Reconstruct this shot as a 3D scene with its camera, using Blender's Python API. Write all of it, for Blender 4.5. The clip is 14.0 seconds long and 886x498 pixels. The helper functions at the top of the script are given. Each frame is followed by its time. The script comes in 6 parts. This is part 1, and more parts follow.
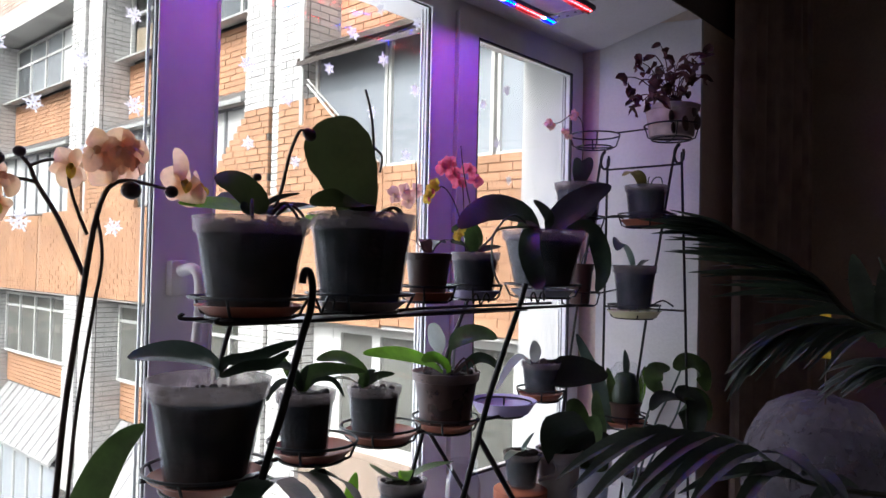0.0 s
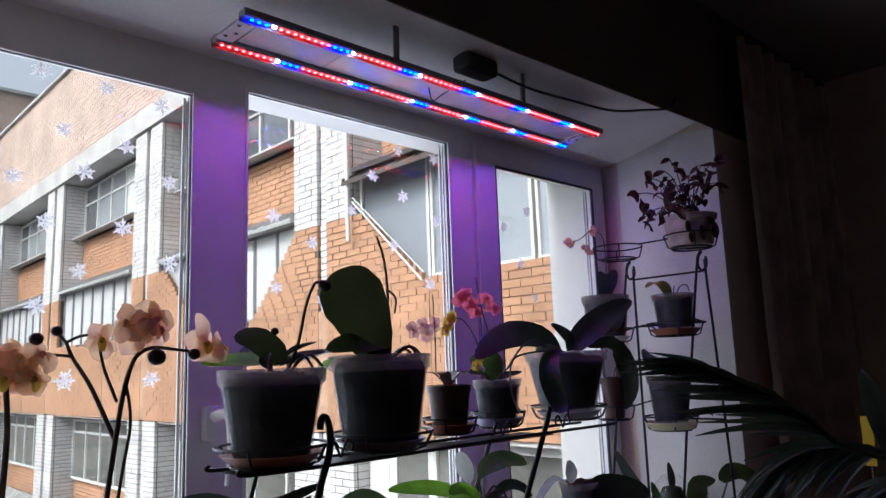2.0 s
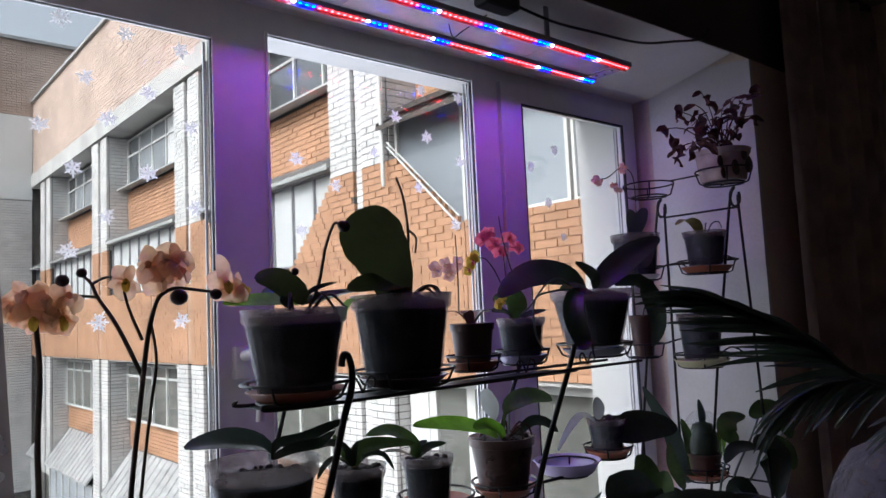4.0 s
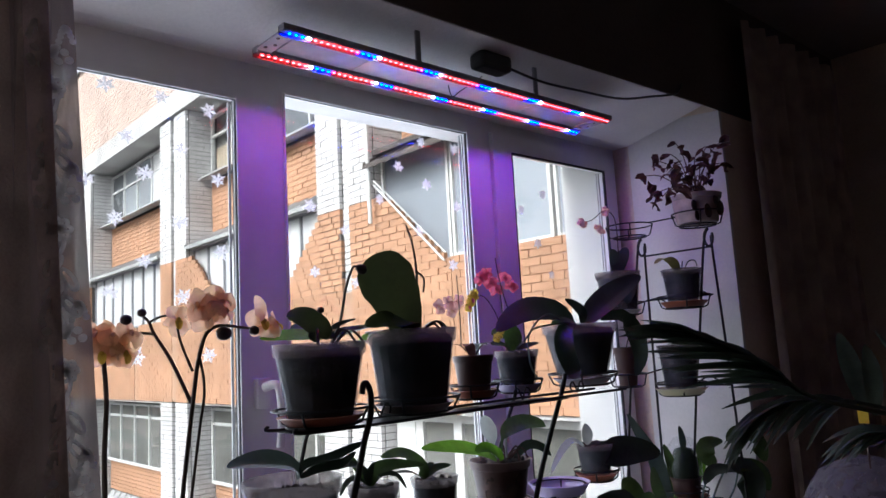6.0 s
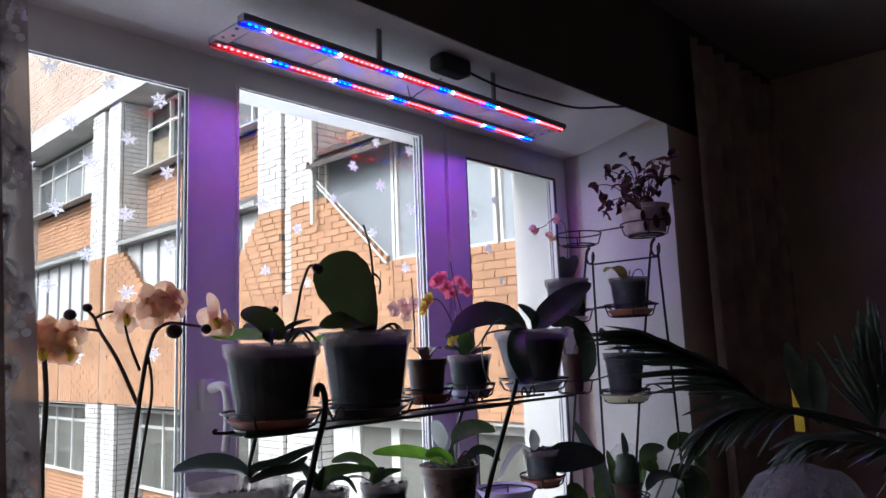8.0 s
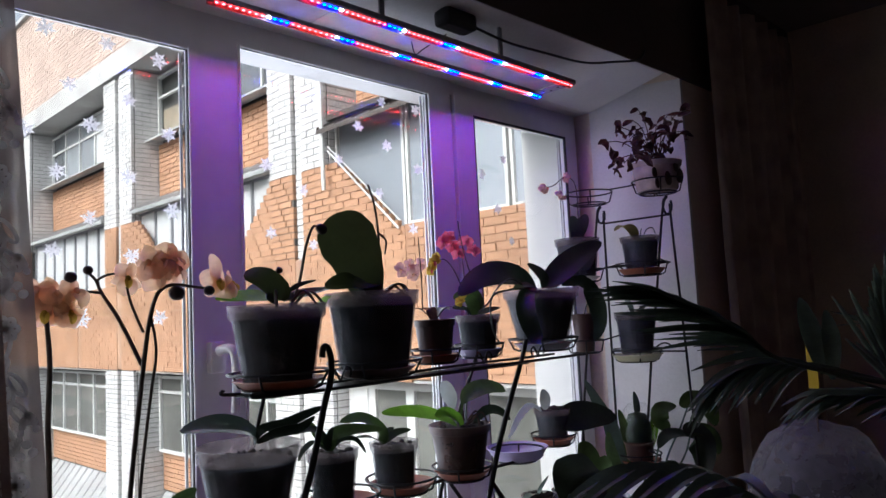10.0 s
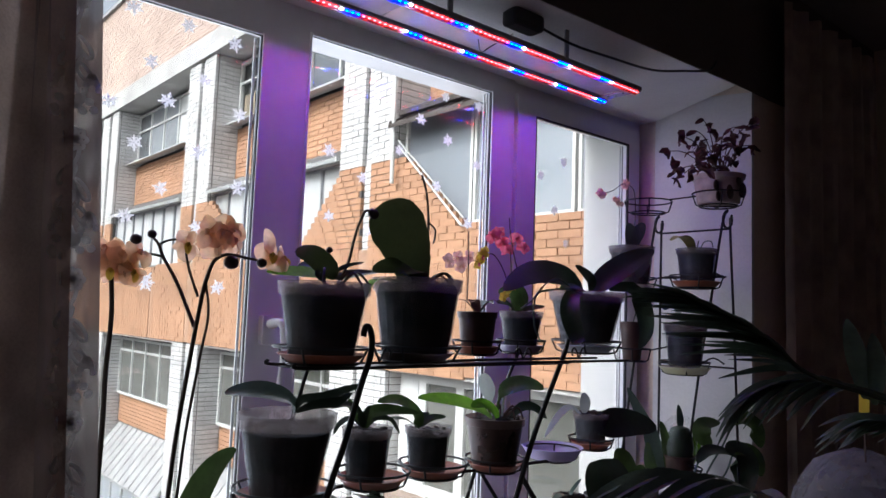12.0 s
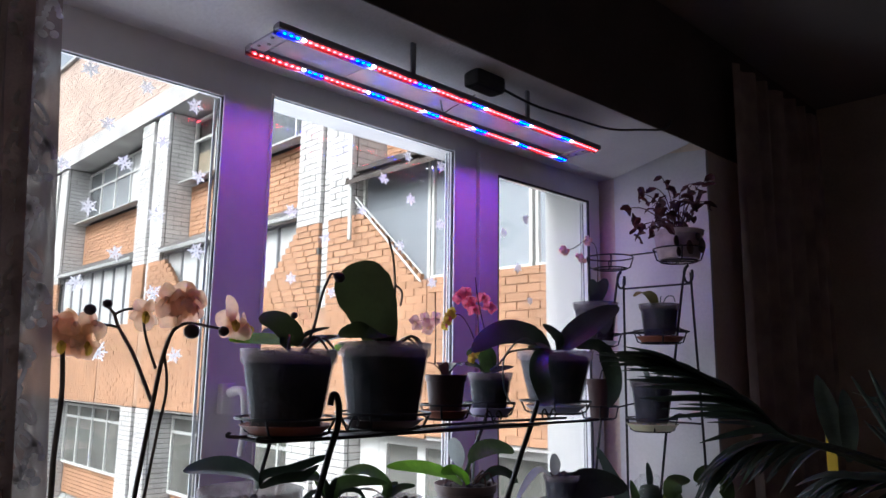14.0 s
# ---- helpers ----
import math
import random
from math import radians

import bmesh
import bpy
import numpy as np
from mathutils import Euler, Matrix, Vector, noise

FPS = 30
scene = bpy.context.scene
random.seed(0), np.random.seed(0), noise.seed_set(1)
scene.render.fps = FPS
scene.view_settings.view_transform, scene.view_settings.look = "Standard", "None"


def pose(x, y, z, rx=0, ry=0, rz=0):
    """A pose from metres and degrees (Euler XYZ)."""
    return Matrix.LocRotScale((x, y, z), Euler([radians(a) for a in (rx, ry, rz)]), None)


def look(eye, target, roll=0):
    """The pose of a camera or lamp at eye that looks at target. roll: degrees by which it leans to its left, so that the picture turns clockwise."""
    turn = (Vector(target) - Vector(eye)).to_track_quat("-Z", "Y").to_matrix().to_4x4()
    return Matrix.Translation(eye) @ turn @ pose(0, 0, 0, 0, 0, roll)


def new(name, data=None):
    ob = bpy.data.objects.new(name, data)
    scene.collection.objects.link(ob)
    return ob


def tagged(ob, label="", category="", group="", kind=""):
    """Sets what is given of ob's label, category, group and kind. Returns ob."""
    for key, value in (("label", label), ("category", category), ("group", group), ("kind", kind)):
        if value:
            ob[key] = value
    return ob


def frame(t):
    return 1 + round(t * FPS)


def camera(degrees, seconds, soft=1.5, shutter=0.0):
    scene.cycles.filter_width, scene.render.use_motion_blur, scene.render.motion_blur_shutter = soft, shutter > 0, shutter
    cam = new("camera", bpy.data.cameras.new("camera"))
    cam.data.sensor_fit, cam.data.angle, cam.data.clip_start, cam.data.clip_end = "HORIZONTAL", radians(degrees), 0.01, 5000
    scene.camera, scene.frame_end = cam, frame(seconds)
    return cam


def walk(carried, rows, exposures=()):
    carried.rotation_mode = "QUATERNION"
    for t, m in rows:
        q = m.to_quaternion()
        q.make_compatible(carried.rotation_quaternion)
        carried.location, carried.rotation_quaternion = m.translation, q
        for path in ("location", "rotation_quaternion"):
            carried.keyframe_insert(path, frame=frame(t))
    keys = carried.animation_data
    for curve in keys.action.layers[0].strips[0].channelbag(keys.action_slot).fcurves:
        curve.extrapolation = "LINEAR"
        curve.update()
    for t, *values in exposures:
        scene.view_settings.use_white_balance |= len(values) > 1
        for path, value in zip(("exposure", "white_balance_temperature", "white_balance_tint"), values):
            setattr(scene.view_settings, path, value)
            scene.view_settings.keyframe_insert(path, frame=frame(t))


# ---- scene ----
# the camera: seconds, eye, yaw, pitch, roll
cam = camera(62.4, 14.0)
PATH = [
    (0, 0.017, 0.008, 1.509, 42.08, 1.30, 1.27),
    (0.5, 0.068, 0.011, 1.526, 46.25, 3.47, -0.98),
    (1, 0.093, 0.025, 1.544, 47.74, 3.87, -3.09),
    (1.5, 0.102, 0.017, 1.556, 46.49, 7.03, -2.57),
    (2, 0.107, 0.011, 1.559, 46.22, 9.26, -2.08),
    (2.5, 0.102, 0.022, 1.564, 47.44, 8.21, -3.53),
    (3, 0.117, 0.040, 1.559, 50.75, 7.85, -3.02),
    (3.5, 0.116, 0.050, 1.551, 49.50, 4.91, -2.64),
    (6, 0.208, -0.089, 1.547, 47.93, 7.71, -3.17),
    (6.5, 0.195, -0.088, 1.548, 45.56, 7.80, -2.31),
    (7, 0.169, -0.098, 1.546, 43.45, 6.86, -2.82),
    (7.5, 0.156, -0.102, 1.549, 42.73, 7.11, -1.92),
    (8, 0.174, -0.102, 1.546, 43.16, 7.86, -2.15),
    (10.5, 0.168, -0.076, 1.533, 45.05, 4.73, -2.63),
    (11, 0.202, -0.087, 1.526, 48.22, 7.66, -1.26),
    (11.5, 0.209, -0.079, 1.521, 50.74, 4.86, 0.89),
    (12, 0.211, -0.077, 1.520, 49.38, 5.19, 2.10),
    (12.5, 0.200, -0.086, 1.530, 48.79, 8.50, 1.34),
    (13, 0.196, -0.088, 1.531, 46.20, 8.93, 1.65),
    (13.5, 0.190, -0.085, 1.534, 46.01, 8.72, 1.30),
    (14, 0.183, -0.077, 1.535, 46.09, 9.53, 0.78),
]
EXPOSURES = [(0, 1.30, 6250, 10), (0.5, 1.10, 6150, 10), (1.5, 0.92, 6000, 10), (3, 0.82, 6000, 10), (3.5, 0.74, 6050, 10), (3.7, 0.76, 6050, 10), (6, 1.12, 6000, 10), (8, 1.12, 6000, 10), (10.5, 1.00, 6050, 10), (12, 1.02, 6050, 10), (14, 1.10, 6000, 10)]
walk(cam, [(t, look((x, y, z), (x - math.sin(radians(a)) * math.cos(radians(b)), y + math.cos(radians(a)) * math.cos(radians(b)), z + math.sin(radians(b))), c)) for t, x, y, z, a, b, c in PATH], EXPOSURES)

# ---- daylight: thin overcast, a broad weak sun ----
world = bpy.data.worlds.new("sky")
scene.world = world
world.use_nodes = True
wn = world.node_tree
sky = wn.nodes.new("ShaderNodeTexSky")
sky.sky_type, sky.sun_disc = "NISHITA", False
sky.sun_elevation, sky.sun_rotation = radians(42), radians(180)
sky.dust_density, sky.air_density, sky.ozone_density = 8.0, 1.0, 1.0
veil = wn.nodes.new("ShaderNodeHueSaturation")  # thin cloud greys the blue
veil.inputs["Saturation"].default_value, veil.inputs["Value"].default_value = 0.28, 1.2
wn.links.new(sky.outputs[0], veil.inputs["Color"])
wn.links.new(veil.outputs[0], wn.nodes["Background"].inputs[0])
wn.nodes["Background"].inputs[1].default_value = 0.137
sun = new("sun", bpy.data.lights.new("sun", "SUN"))
sun.data.energy, sun.data.angle, sun.data.color = 0.7, radians(12), (1.0, 0.95, 0.88)
sun.matrix_world = look((0, 0, 0), (0.02, 0.75, -0.66))

# the sky's light through the window opening
daylight = new("daylight", bpy.data.lights.new("daylight", "AREA"))
daylight.data.shape, daylight.data.size, daylight.data.size_y = "RECTANGLE", 1.2, 2.2
daylight.data.energy, daylight.data.color = 11.0, (0.87, 0.89, 1.0)
daylight.matrix_world = look((-1.46, 0.74, 1.56), (0.0, 0.78, 1.40))

# ---- mesh helpers ----


class Shape:
    """Collects points and faces in world coordinates."""

    def __init__(self):
        self.v, self.f = [], []

    def add(self, pts, faces):
        n = len(self.v)
        self.v += [tuple(p) for p in pts]
        self.f += [tuple(n + i for i in f) for f in faces]
        return self

    def box(self, x0, x1, y0, y1, z0, z1):
        p = [(x, y, z) for z in (z0, z1) for y in (y0, y1) for x in (x0, x1)]
        return self.add(p, [(0, 2, 3, 1), (4, 5, 7, 6), (0, 1, 5, 4), (2, 6, 7, 3), (0, 4, 6, 2), (1, 3, 7, 5)])

    def bevel_box(self, x0, x1, y0, y1, z0, z1, b):
        bm = bmesh.new()
        bmesh.ops.create_cube(bm, size=1.0)
        for q in bm.verts:
            q.co = ((x0 + x1) / 2 + q.co.x * (x1 - x0), (y0 + y1) / 2 + q.co.y * (y1 - y0), (z0 + z1) / 2 + q.co.z * (z1 - z0))
        bmesh.ops.bevel(bm, geom=bm.edges[:], offset=b, segments=2, affect="EDGES", profile=0.6)
        bm.verts.index_update()
        self.add([q.co[:] for q in bm.verts], [[q.index for q in f.verts] for f in bm.faces])
        bm.free()
        return self

    def prism(self, outline, axis, a, b):
        """An outline of two coordinates drawn out along an axis from a to b."""
        put = {"x": lambda p, q, s: (s, p, q), "y": lambda p, q, s: (p, s, q), "z": lambda p, q, s: (p, q, s)}[axis]
        n = len(outline)
        pts = [put(p, q, a) for p, q in outline] + [put(p, q, b) for p, q in outline]
        return self.add(pts, [tuple(range(n - 1, -1, -1)), tuple(range(n, 2 * n))] + [(i, (i + 1) % n, n + (i + 1) % n, n + i) for i in range(n)])

    def tube(self, path, r, n=8, closed=False):
        path = [Vector(p) for p in path]
        k = len(path)
        radii = r if isinstance(r, (list, tuple)) else [r] * k
        ahead = [(path[(i + 1) % k if closed else min(i + 1, k - 1)] - path[(i - 1) % k if closed else max(i - 1, 0)]).normalized() for i in range(k)]
        side = ahead[0].orthogonal().normalized()
        pts = []
        for p, d, q in zip(path, ahead, radii):
            side = (side - d * side.dot(d)).normalized()
            up = d.cross(side)
            pts += [p + (side * math.cos(2 * math.pi * j / n) + up * math.sin(2 * math.pi * j / n)) * q for j in range(n)]
        faces = [(i * n + j, i * n + (j + 1) % n, (i + 1) % k * n + (j + 1) % n, (i + 1) % k * n + j) for i in range(k if closed else k - 1) for j in range(n)]
        if not closed:
            faces += [tuple(range(n - 1, -1, -1)), tuple(range((k - 1) * n, k * n))]
        return self.add(pts, faces)

    def lathe(self, x, y, profile, n=28, sx=1.0, sy=1.0, wobble=0.0, loop=False):
        pts = []
        for i, (r, z) in enumerate(profile):
            pts += [(x + sx * r * (1 + wobble * noise.noise((math.cos(6.283 * j / n) * 2, math.sin(6.283 * j / n) * 2, z * 30))) * math.cos(6.2832 * j / n), y + sy * r * math.sin(6.2832 * j / n), z) for j in range(n)]
        k = len(profile)
        faces = [(i * n + j, i * n + (j + 1) % n, (i + 1) * n + (j + 1) % n, (i + 1) * n + j) for i in range(k - 1) for j in range(n)]
        if loop:
            faces += [((k - 1) * n + j, (k - 1) * n + (j + 1) % n, (j + 1) % n, j) for j in range(n)]
        else:
            faces += [tuple(range(n - 1, -1, -1)), tuple(range((k - 1) * n, k * n))]
        return self.add(pts, faces)

    def leaf(self, path, width, up=(0, 0, 1), fold=0.15, thick=0.002, shape=None, steps=10, curl=0.0):
        """A blade along a path: width at its widest, folded along its midrib; fleshy ones have thickness."""
        line = spline(path, steps)
        k, cols = len(line), 5
        shape = shape or (lambda s: math.sin(math.pi * min(1, s * 0.93 + 0.05)) ** 0.75)
        top, bottom = [], []
        up = Vector(up)
        for i, p in enumerate(line):
            d = (line[min(i + 1, k - 1)] - line[max(i - 1, 0)]).normalized()
            side = d.cross(up)
            side = side.normalized() if side.length > 1e-4 else d.orthogonal().normalized()
            over = side.cross(d).normalized()
            w = max(width * shape(i / (k - 1)) / 2, 0.0006)
            wave = 1 + 0.015 * math.sin(i * 1.3)
            for c in range(cols):
                u = c / (cols - 1) * 2 - 1
                q = p + side * (u * w * wave) + over * (abs(u) * w * fold * 2 - u * u * w * curl)
                top.append(q + over * thick * (1 - 0.7 * abs(u)))
                bottom.append(q - over * thick * (1 - 0.7 * abs(u)))
        faces = [(i * cols + c, i * cols + c + 1, (i + 1) * cols + c + 1, (i + 1) * cols + c) for i in range(k - 1) for c in range(cols - 1)]
        if thick < 0.002:
            return self.add(top, faces)
        n = k * cols
        faces += [(n + i * cols + c, n + (i + 1) * cols + c, n + (i + 1) * cols + c + 1, n + i * cols + c + 1) for i in range(k - 1) for c in range(cols - 1)]
        faces += [(i * cols + c, (i + 1) * cols + c, n + (i + 1) * cols + c, n + i * cols + c) for i in range(k - 1) for c in (0, cols - 1)]
        return self.add(top + bottom, faces)

    def ball(self, c, r, sx=1.0, sy=1.0, sz=1.0, n=10, m=6):
        pts = [(c[0], c[1], c[2] - r * sz)]
        for i in range(1, m):
            a = math.pi * i / m
            pts += [(c[0] + sx * r * math.sin(a) * math.cos(6.2832 * j / n), c[1] + sy * r * math.sin(a) * math.sin(6.2832 * j / n), c[2] - sz * r * math.cos(a)) for j in range(n)]
        pts.append((c[0], c[1], c[2] + r * sz))
        t = len(pts) - 1
        faces = [(0, 1 + (j + 1) % n, 1 + j) for j in range(n)] + [(t, 1 + (m - 2) * n + j, 1 + (m - 2) * n + (j + 1) % n) for j in range(n)]
        faces += [(1 + i * n + j, 1 + i * n + (j + 1) % n, 1 + (i + 1) * n + (j + 1) % n, 1 + (i + 1) * n + j) for i in range(m - 2) for j in range(n)]
        return self.add(pts, faces)


def spline(path, steps=8):
    """A smooth line through the points, evenly parted into about steps pieces in all."""
    p = [Vector(q) for q in path]
    if len(p) == 2:
        return [p[0].lerp(p[1], i / steps) for i in range(steps + 1)]
    out, each = [], max(2, round(steps / (len(p) - 1)))
    for i in range(len(p) - 1):
        a, b, c, d = p[max(i - 1, 0)], p[i], p[i + 1], p[min(i + 2, len(p) - 1)]
        for s in range(each):
            t = s / each
            out.append(0.5 * (2 * b + (c - a) * t + (2 * a - 5 * b + 4 * c - d) * t * t + (3 * b - a - 3 * c + d) * t ** 3))
    return out + [p[-1]]


def arc(c, r, n=28, squash=1.0):
    return [(c[0] + r * math.cos(6.2832 * i / n), c[1] + r * squash * math.sin(6.2832 * i / n), c[2]) for i in range(n)]


ORIGIN = {}


def thing(name, at, label, category, group="", kind=""):
    ob = new(name)
    ob.location = at
    ob.empty_display_size = 0.05
    ORIGIN[ob.name] = Vector(at)
    return tagged(ob, label, category, group, kind)


def mesh_of(name, shape, material, shift=Vector((0, 0, 0)), smooth=False):
    me = bpy.data.meshes.new(name)
    me.from_pydata([tuple(Vector(p) - shift) for p in shape.v], [], shape.f)
    bm = bmesh.new()
    bm.from_mesh(me)
    bmesh.ops.recalc_face_normals(bm, faces=bm.faces)
    bm.to_mesh(me)
    bm.free()
    me.materials.append(material)
    if smooth:
        me.shade_smooth()
        me.set_sharp_from_angle(angle=radians(50))
    return me


def part(name, shape, material, parent, label="", smooth=False, kind=""):
    """One mesh object under a thing, or under a part of one."""
    at = ORIGIN[parent.name]
    ob = new(name, mesh_of(name, shape, material, at, smooth))
    ob.parent = parent
    ORIGIN[ob.name] = at
    return tagged(ob, label, kind=kind)


def solid(name, shape, material, label, category, kind="", group="", smooth=False, at=None):
    """A thing of one mesh, its origin at its base."""
    a = Vector(at) if at else Vector([(min(p[i] for p in shape.v) + max(p[i] for p in shape.v)) / 2 if i < 2 else min(p[2] for p in shape.v) for i in range(3)])
    ob = new(name, mesh_of(name, shape, material, a, smooth))
    ob.location = a
    ORIGIN[ob.name] = a
    return tagged(ob, label, category, group, kind)


# ---- materials ----


def mat(name, color, rough=0.5, metal=0.0, var=0.2, scale=6.0, fine=70.0, bump=0.15, rnd=0.0, through_light=0.0, clear=0.0, dirt=None, coat=0.0, island=False, stretch=(1, 1, 1), spec=0.5):
    m = bpy.data.materials.new(name)
    m.use_nodes = True
    t = m.node_tree
    n, l = t.nodes, t.links
    b = n["Principled BSDF"]
    b.inputs["Roughness"].default_value, b.inputs["Metallic"].default_value = rough, metal
    b.inputs["Coat Weight"].default_value = coat
    b.inputs["Specular IOR Level"].default_value = spec
    tc, mp = n.new("ShaderNodeTexCoord"), n.new("ShaderNodeMapping")
    mp.inputs["Scale"].default_value = stretch
    l.new(tc.outputs["Object"], mp.inputs[0])
    n1, n2 = n.new("ShaderNodeTexNoise"), n.new("ShaderNodeTexNoise")
    n1.inputs["Scale"].default_value, n2.inputs["Scale"].default_value = scale, fine
    n1.inputs["Detail"].default_value, n2.inputs["Detail"].default_value = 5, 4
    l.new(mp.outputs[0], n1.inputs["Vector"]), l.new(mp.outputs[0], n2.inputs["Vector"])
    ramp = n.new("ShaderNodeValToRGB")
    c = Vector(color)
    other = Vector(dirt) if dirt else c * (1 - 1.6 * var)
    ramp.color_ramp.elements[0].position, ramp.color_ramp.elements[1].position = 0.32, 0.68
    ramp.color_ramp.elements[0].color = (*[max(0, q) for q in other], 1)
    ramp.color_ramp.elements[1].color = (*[min(1, q * (1 + 0.5 * var)) for q in c], 1)
    l.new(n1.outputs[0], ramp.inputs[0])
    mix = n.new("ShaderNodeMixRGB")
    mix.blend_type = "MULTIPLY"
    mix.inputs[0].default_value = min(1, var * 1.5)
    ramp2 = n.new("ShaderNodeValToRGB")
    ramp2.color_ramp.elements[0].color, ramp2.color_ramp.elements[1].color = (0.55, 0.55, 0.55, 1), (1, 1, 1, 1)
    ramp2.color_ramp.elements[0].position, ramp2.color_ramp.elements[1].position = 0.3, 0.62
    l.new(n2.outputs[0], ramp2.inputs[0])
    l.new(ramp.outputs[0], mix.inputs[1]), l.new(ramp2.outputs[0], mix.inputs[2])
    col = mix.outputs[0]
    if rnd:
        hs = n.new("ShaderNodeHueSaturation")
        if island:
            src = n.new("ShaderNodeNewGeometry").outputs["Random Per Island"]
        else:
            src = n.new("ShaderNodeObjectInfo").outputs["Random"]
        mr = n.new("ShaderNodeMapRange")
        mr.inputs["To Min"].default_value, mr.inputs["To Max"].default_value = 1 - rnd, 1 + rnd
        l.new(src, mr.inputs["Value"]), l.new(mr.outputs[0], hs.inputs["Value"]), l.new(col, hs.inputs["Color"])
        col = hs.outputs[0]
    l.new(col, b.inputs["Base Color"])
    if bump:
        bp = n.new("ShaderNodeBump")
        bp.inputs["Strength"].default_value, bp.inputs["Distance"].default_value = bump, 0.01
        l.new(n2.outputs[0], bp.inputs["Height"]), l.new(bp.outputs[0], b.inputs["Normal"])
    out = n["Material Output"]
    last = b.outputs[0]
    if through_light:
        tr, ms = n.new("ShaderNodeBsdfTranslucent"), n.new("ShaderNodeMixShader")
        ms.inputs[0].default_value = through_light
        l.new(col, tr.inputs[0]), l.new(last, ms.inputs[1]), l.new(tr.outputs[0], ms.inputs[2])
        last = ms.outputs[0]
    if clear:
        tp, ms = n.new("ShaderNodeBsdfTransparent"), n.new("ShaderNodeMixShader")
        fog = n.new("ShaderNodeMapRange")  # uneven fogging of the plastic
        fog.inputs["From Min"].default_value, fog.inputs["From Max"].default_value = 0.3, 0.7
        fog.inputs["To Min"].default_value, fog.inputs["To Max"].default_value = max(0, clear - 0.22), min(1, clear + 0.12)
        l.new(n1.outputs[0], fog.inputs["Value"]), l.new(fog.outputs[0], ms.inputs[0])
        l.new(last, ms.inputs[1]), l.new(tp.outputs[0], ms.inputs[2])
        last = ms.outputs[0]
    l.new(last, out.inputs[0])
    return m


def glass(name, tint=(1, 1, 1), rough=0.0):
    """Thin flat glass: clear, and more of a mirror the flatter it is seen."""
    m = bpy.data.materials.new(name)
    m.use_nodes = True
    t = m.node_tree
    n, l = t.nodes, t.links
    n.remove(n["Principled BSDF"])
    tp, gl, lw, ms = n.new("ShaderNodeBsdfTransparent"), n.new("ShaderNodeBsdfGlossy"), n.new("ShaderNodeLayerWeight"), n.new("ShaderNodeMixShader")
    pw, ma = n.new("ShaderNodeMath"), n.new("ShaderNodeMath")
    pw.operation, ma.operation = "POWER", "MULTIPLY_ADD"
    pw.inputs[1].default_value, ma.inputs[1].default_value, ma.inputs[2].default_value = 5.0, 0.9, 0.028
    lw.inputs[0].default_value = 0.5
    tp.inputs[0].default_value, gl.inputs["Roughness"].default_value = (*tint, 1), rough
    l.new(lw.outputs["Facing"], pw.inputs[0]), l.new(pw.outputs[0], ma.inputs[0]), l.new(ma.outputs[0], ms.inputs[0])
    l.new(tp.outputs[0], ms.inputs[1]), l.new(gl.outputs[0], ms.inputs[2])
    l.new(ms.outputs[0], n["Material Output"].inputs[0])
    return m


def lit(name, color, strength):
    m = bpy.data.materials.new(name)
    m.use_nodes = True
    b = m.node_tree.nodes["Principled BSDF"]
    b.inputs["Base Color"].default_value = (*color, 1)
    b.inputs["Emission Color"].default_value, b.inputs["Emission Strength"].default_value = (*color, 1), strength
    return m


PVC = mat("white_pvc", (0.78, 0.78, 0.79), 0.35, var=0.06, scale=3, fine=30, bump=0.02)
GASKET = mat("black_rubber", (0.02, 0.02, 0.022), 0.6, var=0.1)
PLASTER = mat("white_plaster", (0.74, 0.73, 0.72), 0.85, var=0.08, scale=4, fine=120, bump=0.12)
WALLPAPER = mat("brown_wallpaper", (0.76, 0.65, 0.54), 0.8, var=0.15, scale=3, fine=90, bump=0.1)
# darker copy of the wallpaper: shade over the niche put into its colour
SHADEDPAPER = mat("shaded_brown_wallpaper", (0.10, 0.077, 0.067), 0.85, var=0.18, scale=3, fine=90, bump=0.1)
# off-white ceiling, darkened: its deep shade is put into the colour
CEILING = mat("shaded_ceiling_paint", (0.27, 0.25, 0.23), 0.9, var=0.06, scale=2, fine=60, bump=0.05)
PARQUET = mat("parquet_wood", (0.46, 0.30, 0.18), 0.4, var=0.3, scale=5, fine=60, bump=0.1, rnd=0.2)
DRAPE = mat("brown_drape_cloth", (0.52, 0.42, 0.36), 0.9, var=0.2, scale=10, fine=300, bump=0.2, through_light=0.34)
SHEER = mat("grey_sheer_curtain", (0.37, 0.31, 0.29), 0.8, var=0.12, scale=14, fine=700, bump=0.15, through_light=0.13, clear=0.03)
LACE = mat("silver_lace_thread", (0.93, 0.92, 0.90), 0.25, var=0.1, scale=40, fine=400, bump=0.3, through_light=0.75)
IRON = mat("black_iron_wire", (0.018, 0.017, 0.017), 0.45, 0.3, var=0.3, scale=30, fine=200, bump=0.1)
CLEARPOT = mat("frosted_clear_plastic", (0.28, 0.32, 0.37), 0.16, var=0.45, scale=22, fine=70, bump=0.03, through_light=0.45, clear=0.76)
ROSYPOT = mat("rosy_grey_plastic", (0.21, 0.135, 0.12), 0.35, var=0.35, scale=18, fine=60, bump=0.05, through_light=0.25, clear=0.34)
PALEPOT = mat("pale_rosy_plastic", (0.52, 0.42, 0.40), 0.4, var=0.2, scale=16, bump=0.04, through_light=0.3)
WHITEPOT = mat("white_plastic", (0.68, 0.67, 0.66), 0.35, var=0.08, scale=10, bump=0.03, through_light=0.25)
GREYPOT = mat("grey_plastic", (0.30, 0.31, 0.34), 0.4, var=0.12, scale=10, bump=0.03)
